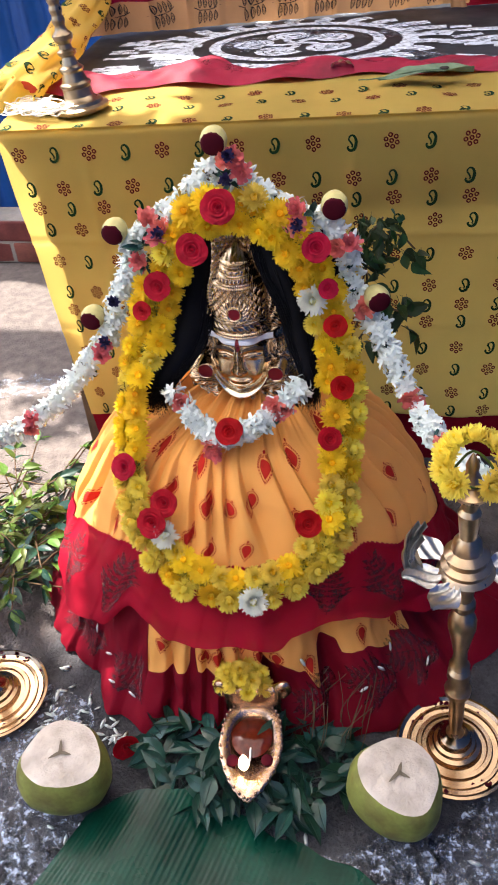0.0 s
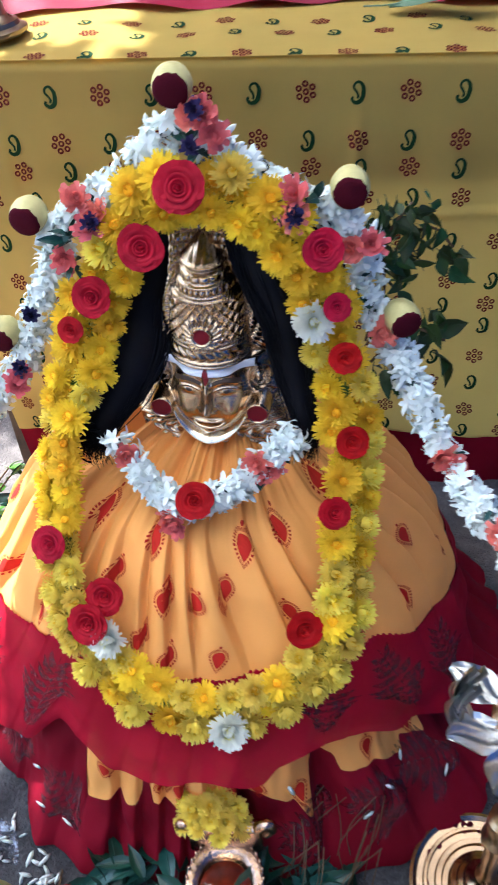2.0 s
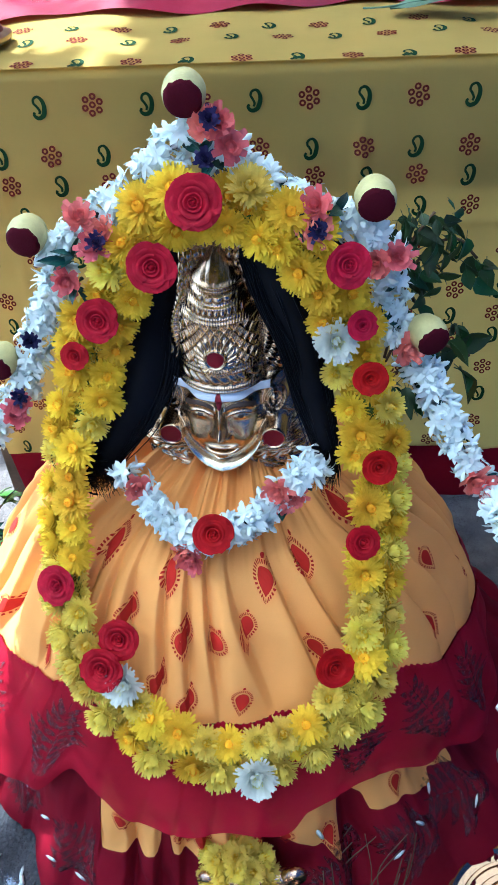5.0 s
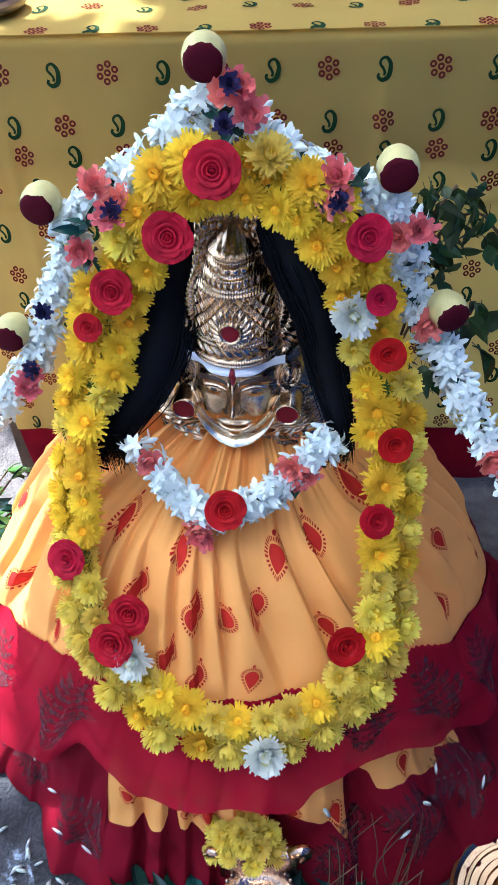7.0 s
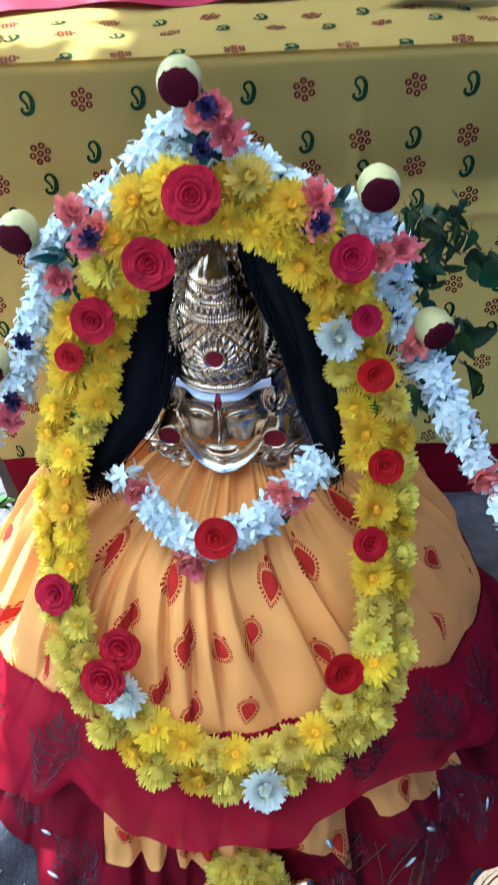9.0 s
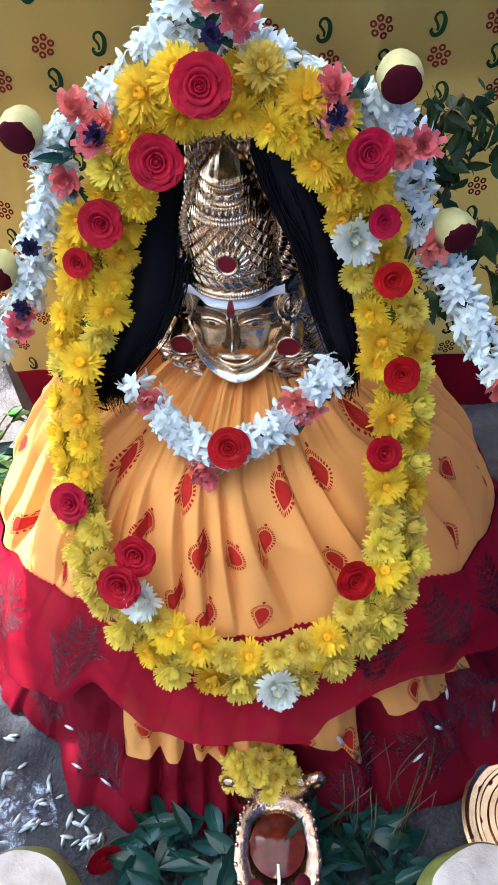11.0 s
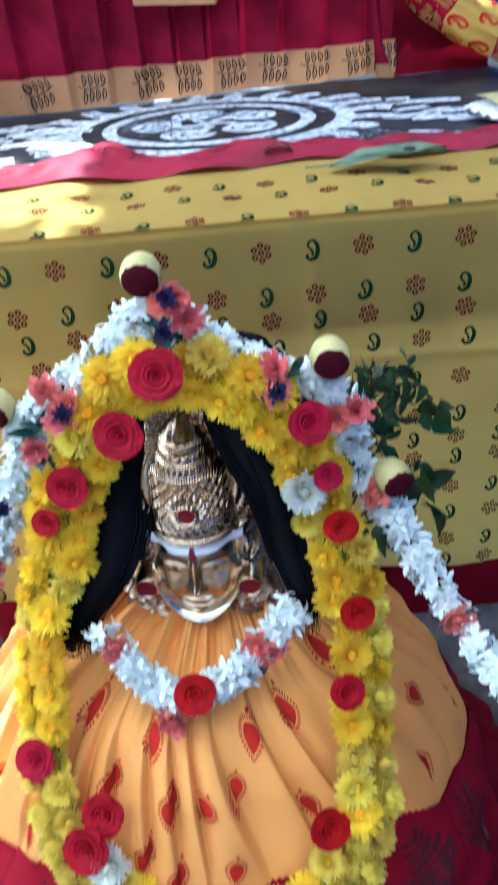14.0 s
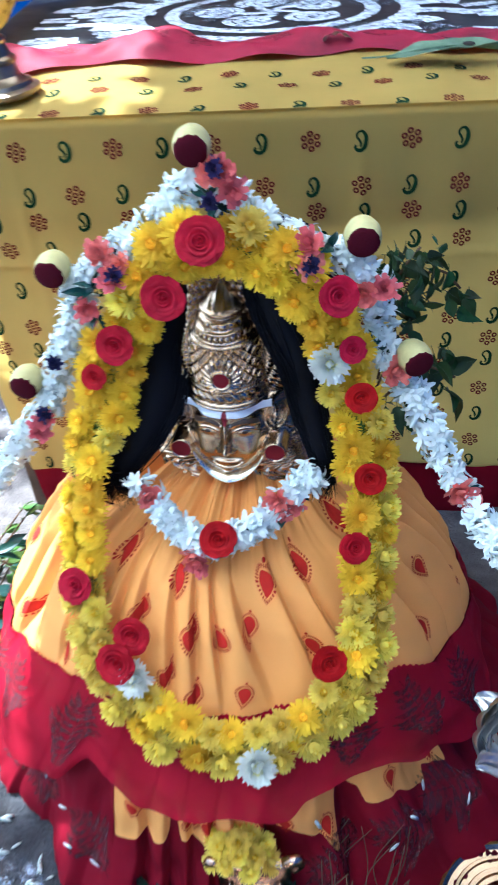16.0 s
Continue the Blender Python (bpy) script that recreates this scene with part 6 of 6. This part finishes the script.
def diya_ring(r, z, tip):
    """A shield shape: round at the back, drawn out to a point in front."""
    pts = []
    for k in range(64):
        a = 2 * math.pi * k / 64
        c, d = math.cos(a), math.sin(a)
        rr = r * (1 + 0.02 * math.cos(32 * a))
        x = math.copysign(rr * abs(c) ** (1.45 if d < 0 else 0.7), c) * (1.0 if d < 0 else 0.94)
        pts.append(Vector((x, -(rr + 1.25 * tip) * abs(d) if d < 0 else rr * d ** 0.9, z)))
    return pts


layers = [(0.020, 0.0, 0.0), (0.030, 0.003, 0.004), (0.028, 0.008, 0.006), (0.036, 0.018, 0.016), (0.044, 0.030, 0.030), (0.047, 0.038, 0.036), (0.046, 0.041, 0.036), (0.040, 0.040, 0.032), (0.034, 0.039, 0.026), (0.031, 0.032, 0.016), (0.024, 0.022, 0.006), (0.0, 0.019, 0.0)]
bm = sheet(lambda k, i: diya_ring(*layers[i])[k], range(64), range(len(layers)), None, True)
part("bowl", bm, ORNATE, diya)
part("oil", lathe([(0.0, 0.033), (0.0290, 0.033), (0.0295, 0.0325)], 32), OIL, diya, "red oil")
bm = bmesh.new()
for k, q in enumerate(diya_ring(0.0445, 0.042, 0.034)):
    if k % 2 == 0:
        bmesh.ops.create_uvsphere(bm, u_segments=8, v_segments=6, radius=0.0023, matrix=Matrix.Translation(q))
part("beaded_rim", bm, ORNATE, diya)
bm = box(bmesh.new(), (-0.042, 0.040, 0.024), (0.042, 0.056, 0.078), 0.005)
for s in (-1, 1):
    tube([(s * 0.034, 0.046, 0.076), (s * 0.046, 0.046, 0.084), (s * 0.052, 0.048, 0.070), (s * 0.044, 0.048, 0.058)], 0.006, 8, bm)
part("back_plate", bm, ORNATE, diya)
part("wick", tube([(0.0, -0.018, 0.036), (0.0, -0.036, 0.040), (-0.004, -0.050, 0.044)], 0.0017, 6), THREAD, diya)
part("flame", lathe([(0.0, 0.0), (0.005, 0.004), (0.0075, 0.011), (0.006, 0.021), (0.0, 0.036)], 14, None, (-0.006, -0.050, 0.043)), FLAME, diya, "small pale flame")
bm = bmesh.new()
for x, y in ((-0.024, -0.030), (0.024, -0.028)):
    bmesh.ops.create_uvsphere(bm, u_segments=12, v_segments=8, radius=0.0085, matrix=Matrix.Translation((x, y - 0.008, 0.0405)) @ Matrix.Diagonal((1, 1, 0.25, 1)))
part("kumkum_dab", bm, KUMKUM, diya, "dabs of red kumkum", "stuff")
nosegay = thing("chrysanthemum_posy", "heap of lemon-yellow chrysanthemums behind the oil lamp", "flowers")
for k in range(15):
    a, r = 2.4 * k, 0.034 * math.sqrt(k / 15)
    p = Vector((0.064 + 1.1 * r * math.cos(a), 0.652 + 0.85 * r * math.sin(a), 0.112 + 0.030 * (1 - (r / 0.034) ** 2)))
    piece("chrysanthemum", LEMON_MUMS[k % 3], facing(p, Vector((math.cos(a) * r * 30 + 0.3 * math.sin(7 * k), math.sin(a) * r * 24 - 0.25, 0.85)), 50 * k, 0.62 + 0.12 * math.sin(5 * k)), nosegay)
part("stems", tube([(0.064, 0.652, 0.03), (0.064, 0.652, 0.07), (0.064, 0.652, 0.112)], 0.016, 10), LEAF_LIGHT, nosegay)

# bed of leaves under the oil lamp
bed = thing("leaf_bed", "bed of dark bluish green leaves spread under the oil lamp", "leaves")
g = random.Random(31)
for k in range(230):
    a, r = g.uniform(0, 2 * math.pi), math.sqrt(g.random())
    x, y = 0.080 + 0.165 * r * math.cos(a), 0.585 + 0.092 * r * math.sin(a)
    out = math.degrees(a) + g.uniform(-95, 95)
    z = 0.010 + 0.030 * (1 - r) + g.uniform(0, 0.022)
    piece("leaf", g.choice(LEAVES), pose(x, y, z, g.uniform(-65, 65), g.uniform(-26, 24), out) @ Matrix.Diagonal((g.uniform(0.7, 1.25), g.uniform(0.8, 1.25), 1.2, 1.0)), bed)
bm = bmesh.new()
for k in range(24):
    x, y = 0.20 + g.uniform(-0.06, 0.05), 0.62 + g.uniform(-0.03, 0.05)
    tube([(x, y, 0.01), (x + g.uniform(-0.01, 0.02), y + 0.02, 0.05), (x + g.uniform(-0.01, 0.04), y + 0.05, 0.085)], 0.0007, 4, bm)
part("stalk", bm, STEM, bed, kind="stuff")


# banana leaf
LEAF_RIM = [(-0.176, 0.353), (-0.140, 0.457), (-0.106, 0.490), (-0.03, 0.512), (0.038, 0.516), (0.142, 0.479), (0.225, 0.459), (0.294, 0.431), (0.38, 0.40)]


def banana(u, v):
    """u across the veins, v out from the midrib to the rim."""
    rim = -0.176 + 0.54 * u
    foot = -0.30 + 0.62 * u
    x = foot + (rim - foot) * v
    y = 0.10 + (table_at(LEAF_RIM, rim) + 0.004 * math.sin(41 * u) - 0.10) * v
    z = 0.009 + 0.012 * math.sin(math.pi * v) + 0.00030 * math.sin(420 * u) + 0.0003 * math.sin(97 * u) + 0.008 * math.sin(7 * u + 1) * v + 0.020 * math.exp(-((u - 0.28) / 0.10) ** 2) * v * v - 0.005 * math.exp(-((u - 0.45) / 0.05) ** 2) * v
    return Vector((x, y, z))


banana_leaf = thing("banana_leaf", "glossy dark green banana leaf with fine parallel veins on the ground", "leaf")
part("blade", sheet(banana, steps(0, 1, 260), steps(0, 1, 26)), BANANA, banana_leaf)
bm = tube([banana(u, 0.0) + Vector((0, 0, 0.002)) for u in steps(0, 1, 10)], 0.006, 8)
part("midrib", bm, BANANA_RIB, banana_leaf)

# heap of cut twigs beside the figure
heap = thing("twig_heap", "heap of leafy green cut twigs lying in the sun", "twigs")
bm = bmesh.new()
g = random.Random(77)
spots = []
for k in range(85):
    x, y, z = -0.50 + g.uniform(-0.14, 0.07), 0.99 + g.uniform(-0.17, 0.15), g.uniform(0.01, 0.05)
    a = g.uniform(0, 6.28)
    ln = [(x + t * 0.16 * math.cos(a), y + t * 0.16 * math.sin(a), z + 0.09 * t * g.uniform(0.2, 1)) for t in (0, 0.35, 0.7, 1)]
    tube(ln, 0.0016, 5, bm)
    spots += [(Vector(q), a) for q in ln[1:]]
part("stalk", bm, STEM, heap, kind="stuff")
# mostly pale leaves, their colour helping the heap look sunlit
for p, a in spots:
    for _ in range(3):
        piece("leaf", g.choice(LIGHT_LEAVES * 3 + LEAVES), Matrix.Translation(p) @ pose(0, 0, 0, g.uniform(-50, 50), g.uniform(-40, 30), math.degrees(a) + g.uniform(-70, 70)) @ Matrix.Scale(g.uniform(0.6, 1.0), 4), heap)

# ---- strewn powder and petals ----
bm = bmesh.new()
g = random.Random(9)


def on_ground(x, y):
    return ground_at(x, y) + Vector((0, 0, 0.0012))


def strew(x, y, dx, dy, width, seed):
    h = random.Random(seed)
    pts = [(x + dx * t + h.uniform(-0.006, 0.006), y + dy * t + h.uniform(-0.006, 0.006)) for t in steps(0, 1, 18)]
    printed(bm, on_ground, stroke(pts, [width * h.uniform(0.6, 1.3) for _ in pts]), 0, 0, lift=0.0006)


for k, row in enumerate([(-0.34, 0.36, 0.10, 0.30, 0.11), (-0.30, 0.30, 0.14, 0.16, 0.12), (0.30, 0.36, 0.22, 0.20, 0.14), (0.18, 0.40, 0.20, 0.08, 0.10), (-0.38, 0.52, 0.14, 0.07, 0.02), (-0.28, 0.60, 0.10, -0.12, 0.03),
                         (-0.95, 1.50, 0.35, 0.08, 0.10), (-1.1, 1.25, 0.4, 0.05, 0.06), (0.48, 0.76, 0.05, 0.10, 0.03)]):
    strew(*row, seed=k)
powder_lines = part("ground_powder", bm, POWDER_THIN)
tagged(powder_lines, "white rice powder scattered and drawn on the ground", "powder", kind="stuff")

bm = bmesh.new()
lathe([(0.0, 0.0), (0.0025, 0.001), (0.0, 0.0028)], 6, bm)
for v in bm.verts:
    v.co.x *= 3.2
PETAL = mesh_of("fallen_petal", bm, WHITE_PETAL)
for k in range(80):
    if k < 56:
        x, y = -0.20 + g.uniform(-0.08, 0.07), 0.64 + g.uniform(-0.06, 0.07)
    elif k < 68:
        x, y = g.uniform(0.30, 0.52), g.uniform(0.42, 0.62)
    else:
        x, y = g.uniform(-0.25, 0.4), g.uniform(0.35, 0.6)
    if math.hypot(x - CX, y - CY) < 0.405:
        continue
    if (Vector((x, y)) - Vector((0.39, 0.662))).length < 0.09:
        continue
    ob = new("fallen_petal", PETAL)
    ob.matrix_world = pose(x, y, ground_at(x, y).z + 0.002, g.uniform(-10, 10), g.uniform(-12, 12), g.uniform(0, 360)) @ Matrix.Scale(g.uniform(0.8, 1.4), 4)
    tagged(ob, "small white petal fallen on the dark earth", "petal", "fallen petals")
fallen = thing("fallen_rose", "crimson rose bud fallen on the ground beside the coconut", "flower", at=pose(-0.118, 0.572, 0.014, 70, 20, 30))
piece("rose", ROSES[2], Matrix.Scale(0.85, 4), fallen)
part("stalk", tube([(0, 0, -0.005), (0.006, 0, -0.02), (0.014, 0.0, -0.04)], 0.0014, 5), STEM, fallen)
for d, z in ((-33, 0.07), (-28, 0.05), (-40, 0.09), (44, 0.075), (50, 0.08), (38, 0.06), (-22, 0.04), (56, 0.05), (24, 0.13)):
    a0 = radians(d)
    p = skirt_at(a0, z)
    n = Vector((math.sin(a0), -math.cos(a0), 0.55)).normalized()
    ob = new("fallen_petal", PETAL)
    ob.matrix_world = facing(p + n * 0.003, n, g.uniform(0, 360), 1.15)
    tagged(ob, "small white petal lying on the crimson hem", "petal", "fallen petals")
